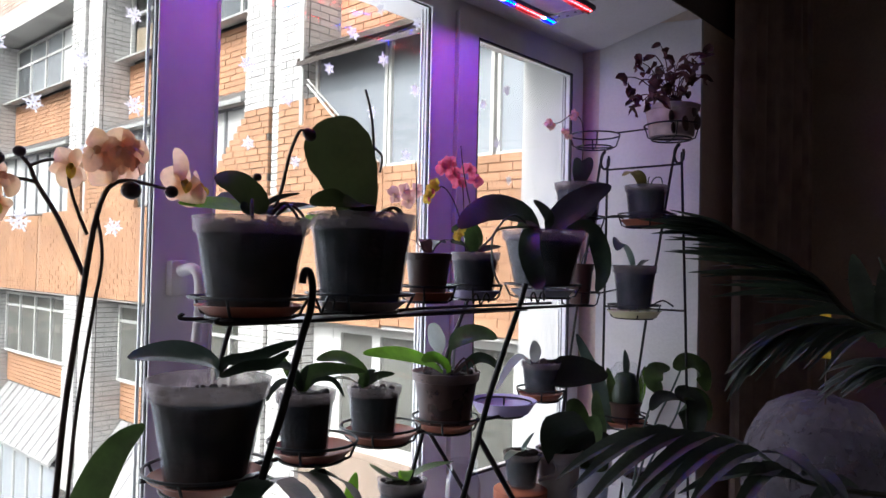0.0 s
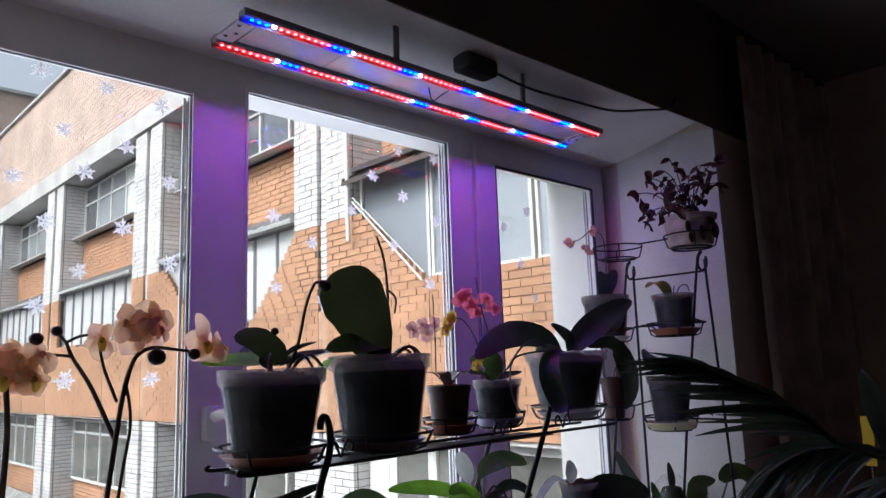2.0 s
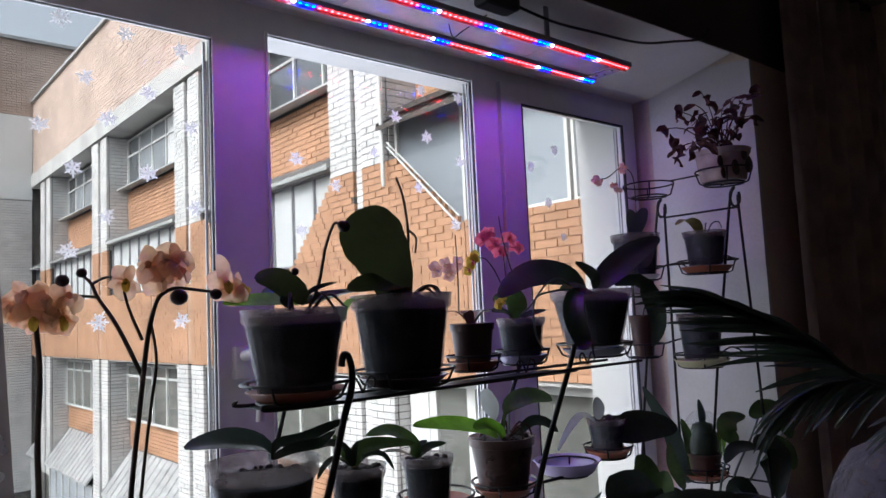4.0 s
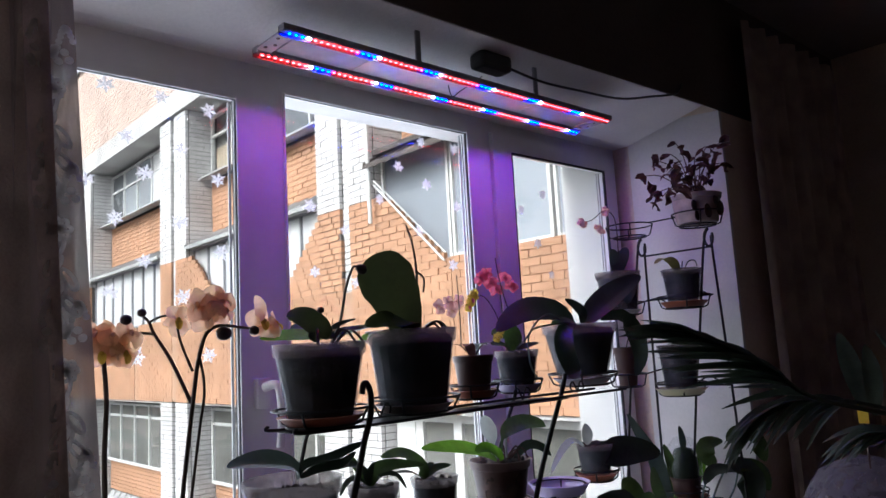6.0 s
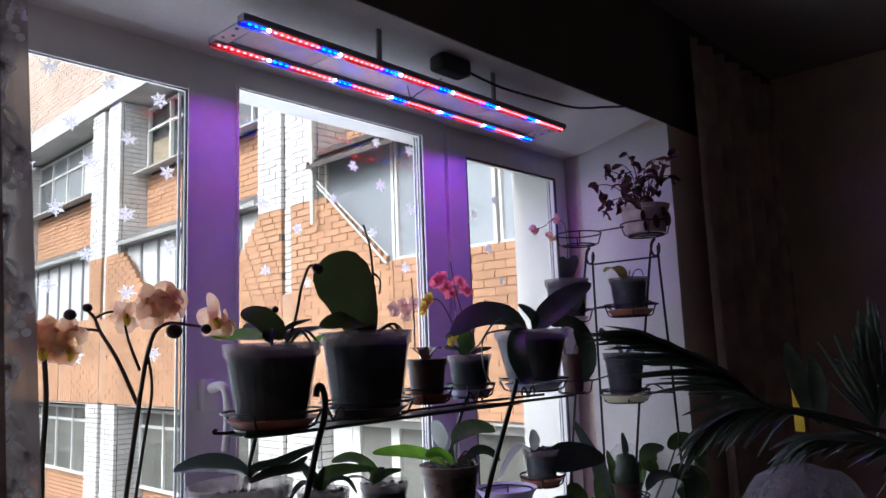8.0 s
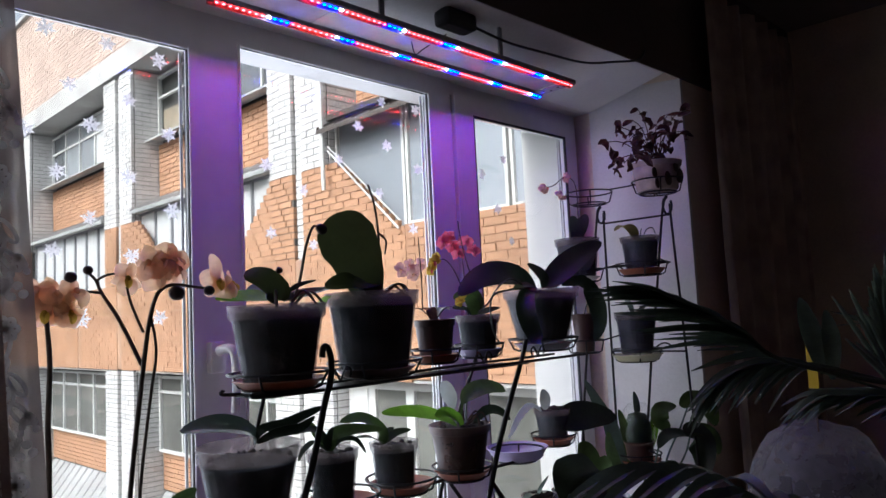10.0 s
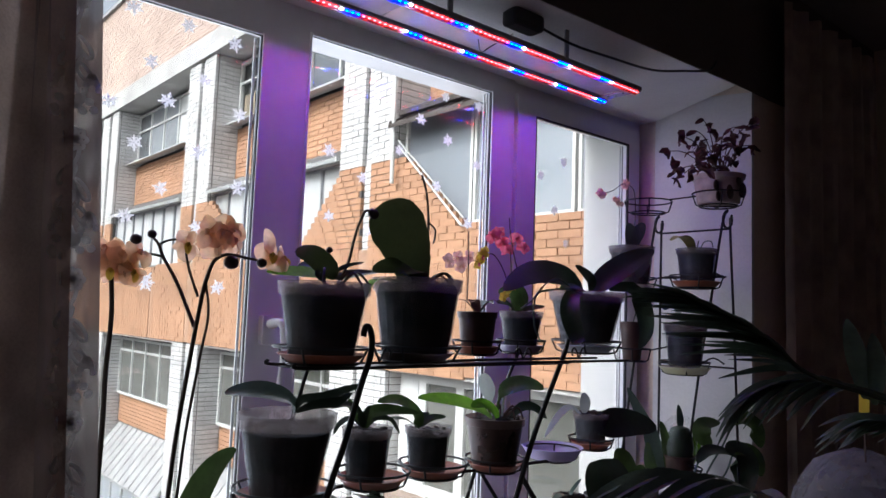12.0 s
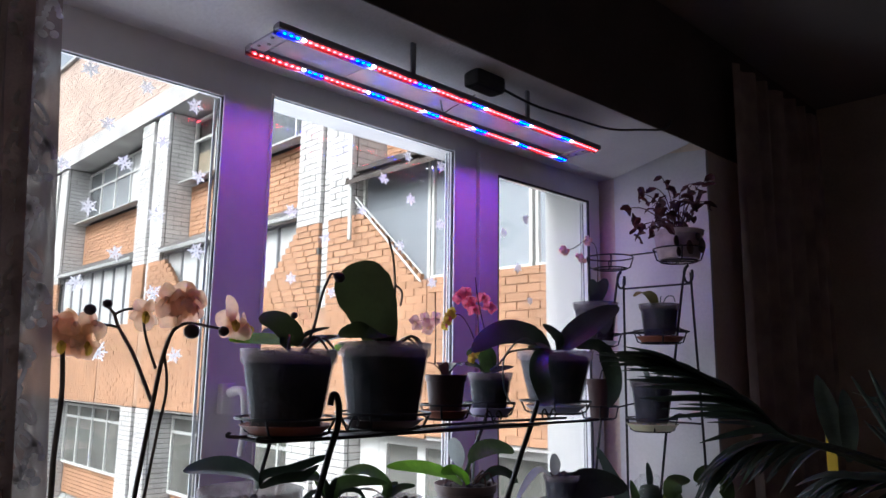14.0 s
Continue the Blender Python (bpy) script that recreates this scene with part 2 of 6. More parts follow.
BARK = mat("dark_bark_chips", (0.035, 0.024, 0.018), 0.9, var=0.35, scale=40, fine=120, bump=0.35)
TERRACOTTA = mat("terracotta_plastic", (0.36, 0.11, 0.055), 0.5, var=0.15, scale=20, bump=0.08)
BROWNPLASTIC = mat("brown_plastic", (0.065, 0.032, 0.024), 0.4, var=0.15, scale=20, bump=0.05)
LILAC = mat("lilac_plastic", (0.50, 0.45, 0.66), 0.35, var=0.06, scale=12, bump=0.03, through_light=0.15)
CARTON = mat("beige_cardboard", (0.42, 0.33, 0.23), 0.85, var=0.15, scale=4, fine=40, bump=0.1)
CREAM = mat("cream_plastic", (0.60, 0.58, 0.36), 0.4, var=0.1, scale=12, bump=0.03)
LEAF = mat("orchid_leaf_green", (0.070, 0.125, 0.034), 0.38, var=0.3, scale=14, fine=110, bump=0.06, through_light=0.22, spec=0.45)
LEAF_DARK = mat("dark_leaf_green", (0.030, 0.052, 0.028), 0.36, var=0.3, scale=14, fine=110, bump=0.06, through_light=0.08, spec=0.5)
LEAF_BRIGHT = mat("young_leaf_green", (0.13, 0.29, 0.022), 0.45, var=0.25, scale=14, fine=110, bump=0.06, through_light=0.58, spec=0.25)
LEAF_GREY = mat("grey_green_leaf", (0.10, 0.155, 0.125), 0.36, var=0.2, scale=12, fine=90, bump=0.06, through_light=0.10, spec=0.6)
LEAF_OLIVE = mat("dark_olive_leaf", (0.072, 0.100, 0.032), 0.36, var=0.16, scale=12, fine=110, bump=0.08, through_light=0.11, spec=0.4)
LEAF_PALE = mat("pale_silvery_leaf", (0.42, 0.47, 0.43), 0.5, var=0.15, scale=12, fine=90, bump=0.05, through_light=0.4, spec=0.3)
LEAF_YELLOW = mat("yellowing_leaf", (0.26, 0.24, 0.06), 0.45, var=0.3, scale=14, bump=0.08, through_light=0.3)
PALM = mat("palm_leaf_green", (0.085, 0.125, 0.08), 0.45, var=0.3, scale=8, fine=120, bump=0.1, through_light=0.2, stretch=(1, 1, 3))
STEM = mat("brown_green_stem", (0.06, 0.045, 0.03), 0.5, var=0.3, scale=30, fine=200, bump=0.1)
DRY = mat("dried_brown_plant", (0.13, 0.062, 0.052), 0.8, var=0.4, scale=30, fine=150, bump=0.4, through_light=0.15)
PEACH = mat("peach_petal", (0.90, 0.64, 0.50), 0.5, var=0.16, scale=25, fine=160, bump=0.10, through_light=0.52, dirt=(0.86, 0.62, 0.36))
YELLOWPETAL = mat("yellow_petal", (0.80, 0.62, 0.10), 0.5, var=0.15, scale=25, bump=0.06, through_light=0.4)
MAGENTA = mat("magenta_petal", (0.78, 0.18, 0.29), 0.5, var=0.2, scale=25, bump=0.06, through_light=0.4)
PALEPINK = mat("pale_pink_petal", (0.86, 0.56, 0.50), 0.5, var=0.15, scale=25, bump=0.06, through_light=0.4)
BUD = mat("dark_bud", (0.05, 0.03, 0.035), 0.5, var=0.3, scale=30, bump=0.1)
SNOW = mat("white_snowflake_foil", (0.92, 0.92, 0.92), 0.5, var=0.05, scale=200, bump=0.0, through_light=0.7, clear=0.22)
PANEL = mat("matt_grey_panel", (0.42, 0.40, 0.46), 0.85, 0.0, var=0.1, scale=20, bump=0.03, spec=0.2)
DULLALU = mat("dull_metal_panel", (0.34, 0.33, 0.38), 0.6, 0.2, var=0.1, scale=20, bump=0.03)
CIRCUIT = mat("dark_circuit_board", (0.10, 0.10, 0.11), 0.5, var=0.1, scale=40, bump=0.03)
ALU = mat("aluminium_profile", (0.34, 0.34, 0.36), 0.35, 0.7, var=0.08, scale=20, bump=0.03)
BLACKPLASTIC = mat("black_plastic", (0.02, 0.02, 0.022), 0.45, var=0.1, bump=0.03)
COVER = mat("white_plastic_cover", (0.74, 0.72, 0.78), 0.16, var=0.3, scale=16, fine=50, bump=0.6, through_light=0.65, clear=0.66)
YELLOWCARD = mat("yellow_card", (0.75, 0.58, 0.02), 0.6, var=0.06, bump=0.02, through_light=0.3)
WOOD = mat("dark_table_wood", (0.10, 0.05, 0.03), 0.4, var=0.3, scale=6, fine=60, bump=0.1, stretch=(1, 6, 1))
WHITEBRICK = mat("white_silicate_brick", (0.60, 0.59, 0.575), 0.85, var=0.10, scale=9, fine=60, bump=0.3, rnd=0.08)
WHITEBRICKS = mat("white_silicate_bricks", (0.60, 0.59, 0.575), 0.85, var=0.10, scale=2, fine=40, bump=0.3, rnd=0.08, island=True)
ORANGEBRICK = mat("orange_brick", (0.46, 0.25, 0.145), 0.85, var=0.14, scale=9, fine=60, bump=0.35, rnd=0.10)
ORANGEBRICKS = mat("orange_bricks", (0.46, 0.25, 0.145), 0.85, var=0.14, scale=2, fine=40, bump=0.35, rnd=0.07, island=True)
PINKBRICKS = mat("weathered_pink_bricks", (0.56, 0.43, 0.36), 0.9, var=0.14, scale=0.8, fine=30, bump=0.3, rnd=0.08, island=True)
MORTAR = mat("grey_mortar", (0.10, 0.095, 0.09), 0.95, var=0.2, scale=3, fine=60, bump=0.4)
MORTAR_ORANGE = mat("brown_mortar", (0.48, 0.30, 0.20), 0.95, var=0.2, scale=3, fine=60, bump=0.4)
RIM = mat("frosted_pot_rim", (0.42, 0.37, 0.37), 0.25, var=0.35, scale=34, fine=120, bump=0.06, through_light=0.45, clear=0.56)
CONCRETE = mat("pale_concrete", (0.50, 0.49, 0.47), 0.9, var=0.15, scale=1.5, fine=30, bump=0.3)
RENDERED = mat("beige_render", (0.36, 0.28, 0.225), 0.9, var=0.2, scale=1.2, fine=30, bump=0.3)
OUTPAINT = mat("white_outdoor_paint", (0.64, 0.64, 0.62), 0.6, var=0.08, scale=2, fine=40, bump=0.1)
DARKMETAL = mat("dark_rusty_sheet_metal", (0.11, 0.09, 0.08), 0.6, 0.3, var=0.3, scale=3, fine=30, bump=0.1)
SHEETMETAL = mat("grey_sheet_metal", (0.45, 0.45, 0.445), 0.5, 0.15, var=0.15, scale=2, fine=30, bump=0.1)
ASPHALT = mat("asphalt", (0.055, 0.055, 0.058), 0.95, var=0.3, scale=0.5, fine=40, bump=0.4)
GREYPANEL = mat("pale_grey_panel", (0.66, 0.67, 0.66), 0.8, var=0.06, scale=0.8, fine=20, bump=0.05)
WINDOWGLASS = glass("window_glass", (0.96, 0.97, 0.97))
FARGLASS = mat("reflecting_far_glass", (0.27, 0.29, 0.31), 0.06, var=0.15, scale=0.7, bump=0.0, spec=0.9)
RED = lit("red_diode", (1.0, 0.014, 0.018), 50.0)
BLUE = lit("blue_diode", (0.0012, 0.0060, 1.0), 300.0)
WHITE = lit("white_diode", (1.0, 0.95, 1.0), 55.0)
LOWGLAZE = mat("dull_low_glazing", (0.17, 0.17, 0.155), 0.25, var=0.25, scale=0.8, bump=0.0)
GREYGLAZE = mat("grey_glazing", (0.30, 0.325, 0.36), 0.25, var=0.12, scale=0.6, bump=0.0)
DARKGLASS = mat("dark_far_glass", (0.12, 0.13, 0.14), 0.08, var=0.3, scale=0.9, bump=0.0, spec=0.8)
CURTAINED = mat("white_curtain_behind_glass", (0.56, 0.57, 0.57), 0.4, var=0.06, scale=2.0, fine=14, bump=0.0, stretch=(6, 1, 0.4))
MILKGLASS = mat("frosted_far_glass", (0.40, 0.43, 0.46), 0.35, var=0.06, scale=0.5, bump=0.0)

# ---- the room ----
WX, NX = -1.155, -0.833          # the glass, and the room face of the window wall
CEIL, SILL = 2.62, 0.88
YN = 3.02                        # the wall past the window
YL, YR = -0.42, 1.92             # the window's opening


def structure(name, shape, material, label, category):
    return solid(name, shape, material, label, category, kind="structure")


structure("floor", Shape().box(-0.833, 3.0, -2.2, YN, -0.2, 0.0), PARQUET, "brown parquet floor in shade", "floor")
structure("ceiling", Shape().box(-0.833, 3.0, -2.2, YN, CEIL, CEIL + 0.2), CEILING, "off-white ceiling, its deep shade put into the colour", "ceiling")
structure("wall_north", Shape().box(-1.45, 3.0, YN, YN + 0.2, 0, CEIL), WALLPAPER, "brown wallpapered wall in deep shade", "wall")
structure("wall_south", Shape().box(-1.45, 3.0, -2.4, -2.2, 0, CEIL), WALLPAPER, "brown wallpapered wall behind the camera", "wall")
structure("wall_east", Shape().box(3.0, 3.2, -2.4, YN + 0.2, 0, CEIL), WALLPAPER, "brown wallpapered wall behind the camera", "wall")
# the window wall, with splayed white reveals in its niche
w = Shape()
w.prism([(-1.36, 1.93), (-1.10, 1.93), (NX, 2.024), (NX, YN), (-1.36, YN)], "z", 0, CEIL)
w.prism([(-1.36, -2.2), (NX, -2.2), (NX, -0.50), (-1.10, -0.43), (-1.36, -0.43)], "z", 0, CEIL)
w.box(-1.36, NX, -0.50, 1.93, 0, SILL - 0.04)
structure("wall_west", w, WALLPAPER, "brown wallpapered wall round the window niche", "wall")
w = Shape()
EDGE = [(-0.43, 2.206), (1.15, 2.212), (1.93, 2.226)]   # the soffit's front edge sags a little
for (y0, z0), (y1, z1) in zip(EDGE, EDGE[1:]):
    w.add([(x, y, q) for y, z in ((y0, z0), (y1, z1)) for x, q in ((-1.36, 2.165), (-1.10, 2.165), (NX, z), (NX, CEIL), (-1.36, CEIL))],
          [(0, 1, 2, 3, 4), (9, 8, 7, 6, 5)] + [(i, i + 5, (i + 1) % 5 + 5, (i + 1) % 5) for i in range(5)])
structure("wall_lintel", w, PLASTER, "white plastered lintel over the window", "wall")
w = Shape().prism([(-1.10, 1.926), (NX + 0.003, 2.021), (NX + 0.003, 2.035), (-1.10, 1.94)], "z", SILL, 2.226)
structure("reveal", w, PLASTER, "white plastered window reveal", "wall")
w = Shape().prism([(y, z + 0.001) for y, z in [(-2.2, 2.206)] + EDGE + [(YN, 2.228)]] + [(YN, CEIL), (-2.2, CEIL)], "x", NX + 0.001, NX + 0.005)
structure("wall_frieze", w, SHADEDPAPER, "brown wallpaper over the window niche, shade put into its colour", "wall")
w = Shape().bevel_box(-1.10, -0.74, -0.46, 2.02, SILL - 0.038, SILL, 0.012)
structure("window_sill", w, PVC, "white plastic window sill", "window sill")

w = Shape().box(-1.362, -1.176, 1.902, 1.928, SILL, 2.163)
structure("outer_reveal", w, OUTPAINT, "white painted outer window reveal", "wall")

# ---- the window: three lights in a white frame ----
window = thing("window_1", (-1.12, 0.75, SILL), "white plastic three-light window with paper snowflakes", "window", kind="structure")
f = Shape()
FX0, FX1 = -1.174, -1.148
LOW = 0.995
LIGHTS = [(-0.33, 0.579, 2.079), (0.695, 1.238, 2.111), (1.413, 1.840, 2.076)]
# fixed bars round the two fixed lights; the third is an opening sash with a seam round it
ys = [YL, -0.336, 0.585, 0.689, 1.244, 1.326]
for a, b in ((ys[0], ys[1]), (ys[2], ys[3]), (ys[4], ys[5])):
    f.box(FX0, FX1, a, b, SILL, 2.168)
for (a, b, top) in LIGHTS[:2]:
    f.box(FX0, FX1, a - 0.006, b + 0.006, top + 0.006, 2.168)
    f.box(FX0, FX1, a - 0.006, b + 0.006, SILL, LOW - 0.006)
f.box(FX0, FX1 - 0.014, 1.326, 1.336, SILL + 0.045, 2.135)
f.box(FX0, FX1 - 0.012, 1.328, 1.926, 2.135, 2.168)
f.box(FX0, FX1 - 0.012, 1.328, 1.926, SILL, SILL + 0.045)
f.box(FX0, FX1 - 0.012, 1.905, 1.926, SILL + 0.045, 2.135)
part("window_frame", f, PVC, window)
for n, (a, b, top) in enumerate(LIGHTS):
    s = Shape()
    front = FX1 + (0.007 if n == 2 else 0.0)
    if n == 2:
        s.box(FX1 - 0.0135, front, 1.334, 1.3365, SILL + 0.05, 2.130)
        s.box(-1.174, front, 1.3365, a - 0.006, SILL + 0.05, 2.130)
        s.box(-1.174, front, b + 0.006, 1.900, SILL + 0.05, 2.130)
        s.box(-1.174, front, a - 0.006, b + 0.006, top + 0.006, 2.130)
        s.box(-1.174, front, a - 0.006, b + 0.006, SILL + 0.05, LOW - 0.006)
        name = "sash"
    else:
        for y in (a - 0.006, b + 0.0015):
            s.box(front, front + 0.004, y, y + 0.0045, LOW - 0.006, top + 0.006)
        s.box(front, front + 0.004, a, b, top + 0.001, top + 0.006).box(front, front + 0.004, a, b, LOW - 0.006, LOW - 0.001)
        name = "glazing_bead"
    sash = part(name, s, PVC, window)
    g = Shape()
    for x in (front - 0.001,):
        g.box(x - 0.006, x, a - 0.0055, a, LOW - 0.006, top + 0.006)
        g.box(x - 0.006, x, b, b + 0.0055, LOW - 0.006, top + 0.006)
        g.box(x - 0.006, x, a, b, top, top + 0.006)
        g.box(x - 0.006, x, a, b, LOW - 0.006, LOW)
    for y in (a - 0.0058, b + 0.0008):
        g.box(-1.1655, -1.1625, y, y + 0.005, LOW, top)
    part("gasket", g, GASKET, sash)
    g = Shape()
    g.box(-1.162, front - 0.009, b + 0.001, b + 0.0055, LOW, top)
    g.box(-1.162, front - 0.009, a - 0.0055, a - 0.001, LOW, top)
    part("reveal_strip", g, PVC, sash)
    g = Shape().box(-1.1735, -1.170, b - 0.006, b - 0.001, LOW, top)
    part("outer_trim", g, PVC, sash)
    for x in (-1.158, -1.167):
        p = part("pane", Shape().box(x - 0.002, x, a - 0.003, b + 0.003, LOW - 0.003, top + 0.003), WINDOWGLASS, sash)
        p.visible_shadow = False
h = Shape().bevel_box(-1.150, -1.128, 0.607, 0.640, 1.448, 1.508, 0.006)
h.tube(spline([(-1.125, 0.622, 1.490), (-1.098, 0.628, 1.495), (-1.088, 0.634, 1.480), (-1.088, 0.636, 1.43), (-1.089, 0.632, 1.375)], 16), [0.010] * 3 + [0.009] * 9 + [0.008] * 5, 10)
part("handle", h, PVC, window, "white plastic window handle, turned down", smooth=True)

# foil snowflakes stuck on the panes
FLAKES = [(0.526, 2.048), (0.468, 1.96), (0.544, 1.907), (0.4, 1.904), (0.345, 1.814), (0.466, 1.816), (0.398, 1.737), (0.338, 1.678), (0.549, 1.759), (0.472, 1.671), (0.365, 1.971),
          (0.327, 2.064), (0.43, 2.059), (0.296, 1.881), (0.384, 1.561), (0.521, 1.558), (1.087, 2.067), (1.011, 1.994), (1.202, 2.066), (1.099, 1.958), (0.949, 1.906), (0.757, 1.872),
          (0.848, 1.825), (0.764, 1.727), (1.068, 1.837), (1.176, 1.756), (0.871, 1.706), (1.449, 1.923), (1.563, 1.74), (1.201, 1.91), (1.547, 1.977), (1.51, 1.83)]


def snowflake(seed):
    """A die-cut foil star: six uneven arms, each with two side barbs, round a small hexagon."""
    r = random.Random(seed)
    s = Shape()

    def bar(p, q, w0, w1, x):
        d = (Vector(q) - Vector(p)).normalized()
        e = Vector((-d.y, d.x))
        c = [Vector(p) - e * w0, Vector(q) - e * w1, Vector(q) + e * w1, Vector(p) + e * w0]
        s.add([(x, *v) for v in c] + [(x + 0.0005, *v) for v in c], [(0, 1, 2, 3), (7, 6, 5, 4), (0, 4, 5, 1), (1, 5, 6, 2), (2, 6, 7, 3), (3, 7, 4, 0)])

    for k in range(6):
        a = k * math.pi / 3 + r.uniform(-0.12, 0.12)
        ln = r.uniform(0.0150, 0.0195)
        u = Vector((math.cos(a), math.sin(a)))
        bar(u * 0.001, u * ln, 0.0026, 0.0011, 0.00002 * k)
        for b in (-0.9, 0.9):
            v = Vector((math.cos(a + b), math.sin(a + b)))
            bar(u * ln * 0.42, u * ln * 0.42 + v * 0.0062, 0.0016, 0.0008, 0.0006 + 0.00004 * k + 0.00002 * b)
    return mesh_of("snowflake", s, SNOW)


STARS = [snowflake(k) for k in range(4)]
for n, (y, z) in enumerate(FLAKES):
    ob = new("snowflake", STARS[n % 4])
    size = 0.80 + 0.25 * random.random()
    ob.matrix_world = pose(-1.1575, y, z, random.uniform(0, 60)) @ Matrix.Diagonal((1, size, size, 1))
    tagged(ob, "white foil snowflake stuck on the window pane", "decoration", "snowflakes on the window")

# ---- the brick wing across the courtyard ----
YF = 4.85                         # its front
BAY, FIRST = 5.25, -7.02          # spacing and first of its pilasters
PITCH, LONG, GAP = 0.077, 0.260, 0.010
GROUND = -5.6
PIL = [FIRST - BAY * k for k in range(4)]

structure("ground", Shape().box(-400, 400, -400, 400, GROUND - 0.5, GROUND), ASPHALT, "grey asphalt courtyard", "ground")
building = thing("brick_building", (-12, 5.6, GROUND), "orange and white brick building wing with paired pilasters", "building")
shared = {}


def brick_mesh(key, lx, ly, lz, material):
    k = (key, round(lx, 3), round(ly, 3), round(lz, 3))
    if k not in shared:
        shared[k] = mesh_of("brick", Shape().box(-lx / 2, lx / 2, -ly / 2, ly / 2, -lz / 2, lz / 2), material)
    return shared[k]


def courses(a0, a1, z0, z1, keep=None):
    """Bricks of a running bond between a0 and a1: middle, length, height of each."""
    n = max(1, round((z1 - z0) / PITCH))
    ph = (z1 - z0) / n
    for i in range(n):
        z = z0 + (i + 0.5) * ph
        lo, hi = (a0, a1) if keep is None else keep(z)
        if hi - lo < 0.05:
            continue
        s = lo - (LONG / 2 if i % 2 else 0)
        s = lo + (s - lo) % LONG - LONG if (s - lo) % LONG > 0.001 else lo
        while s < hi - 0.03:
            e = min(s + LONG, hi)
            b = max(s, lo)
            if e - b > 0.05:
                yield (b + e) / 2, z, e - b - GAP, ph - GAP
            s += LONG


def lay(parent, material, joined, singly, a0, a1, z0, z1, y=None, x=None, keep=None, into=None, depth=0.05, side=1):
    """Lays bricks on a wall face that runs along x (y given) or along y (x given)."""
    for m, z, ln, ht in courses(a0, a1, z0, z1, keep):
        off = random.uniform(-0.003, 0.003)
        if y is not None:
            c, size = (m, y + depth / 2 + off, z), (ln, depth, ht)
        else:
            c, size = (x - side * (depth / 2) + off, m, z), (depth, ln, ht)
        if singly:
            ob = new("brick", brick_mesh(material.name, *size, material))
            ob.parent = parent
            ob.location = Vector(c) - ORIGIN[parent.name]
        else:
            into.box(*[q for i in range(3) for q in (c[i] - size[i] / 2, c[i] + size[i] / 2)])


# mortar-grey body behind the bricks
body = Shape()
body.box(-24.4, -1.45, 5.42, 9.0, GROUND, 8.5)
part("wall", body, MORTAR, building)
for k, xc in enumerate(PIL):
    core = Shape()
    for a, b in ((-0.58, -0.07), (0.11, 0.58)):
        core.box(xc + a + 0.012, xc + b - 0.012, YF + 0.012, 5.42, GROUND, 5.86)
    core.box(xc - 0.07, xc + 0.11, 4.925, 5.42, GROUND, 5.86)
    pil = part("pilaster", core, MORTAR, building)
    core = Shape()
    core.box(xc - 1.70, xc + 1.84, YF + 0.008, YF + 0.10, 0.90, 2.26)
    if k == 0:
        core.prism([(xc - 0.56, 2.26), (xc - 0.56, 3.20), (xc - 1.50, 2.34), (xc - 1.50, 2.26)], "y", YF + 0.008, YF + 0.10)
    if k < 2:
        core.prism([(xc + 0.56, 2.26), (xc + 1.78, 2.26), (xc + 1.78, 2.34), (xc + 0.86, 3.12), (xc + 0.56, 3.26)], "y", YF + 0.008, YF + 0.10)
    part("backing", core, MORTAR_ORANGE, pil)
    near = k == 0
    white, orange = Shape(), Shape()
    for lo, hi in ((-2.3, 0.88), (3.29, 5.86)):
        for a, b in ((-0.58, -0.07), (0.11, 0.58)):
            lay(pil, WHITEBRICK if near else WHITEBRICKS, None, near and lo > 0, xc + a, xc + b, lo, hi, y=YF, into=white)
        lay(pil, WHITEBRICK if near else WHITEBRICKS, None, False, YF + 0.062, 5.40, lo, hi, x=xc + 0.58, into=white, side=1)
        lay(pil, WHITEBRICKS, None, False, YF + 0.062, 4.92, lo, hi, x=xc - 0.07, into=white, side=1)
        lay(pil, WHITEBRICKS, None, False, xc - 0.065, xc + 0.105, lo, hi, y=4.90, into=white, depth=0.04)

    def stepped(z, c=xc):
        q = math.floor((z - 0.9) / PITCH) * PITCH + 0.9
        left = 0.58 + (max(0.0, (3.20 - q)) * 1.06 if c > -8 or q < 2.25 else 0)
        right = 0.58 + (max(0.0, (3.40 - q)) * 1.18 + (0.05 if q < 3.2 else 0) if c > -13 or q < 2.25 else 0)
        return c - min(left, 1.75), c + min(right, 1.86)

    def stepped_left(z, c=xc):
        return stepped(z)[0], c - 0.07

    def stepped_right(z, c=xc):
        return c + 0.11, stepped(z)[1]

    for keep in (stepped_left, stepped_right):
        lay(pil, ORANGEBRICK if near else ORANGEBRICKS, None, near, 0, 0, 2.29, 3.29, y=YF, keep=keep, into=orange)
        lay(pil, ORANGEBRICKS, None, False, 0, 0, 0.89, 2.29, y=YF, keep=keep, into=orange)
    lay(pil, WHITEBRICKS, None, False, xc - 0.065, xc + 0.105, 0.89, 3.29, y=4.89, into=white, depth=0.04)
    part("brickwork", white, WHITEBRICKS, pil, "white silicate brickwork", kind="stuff")
    if orange.v:
        part("brickwork", orange, ORANGEBRICKS, pil, "orange brickwork with stepped edges", kind="stuff")


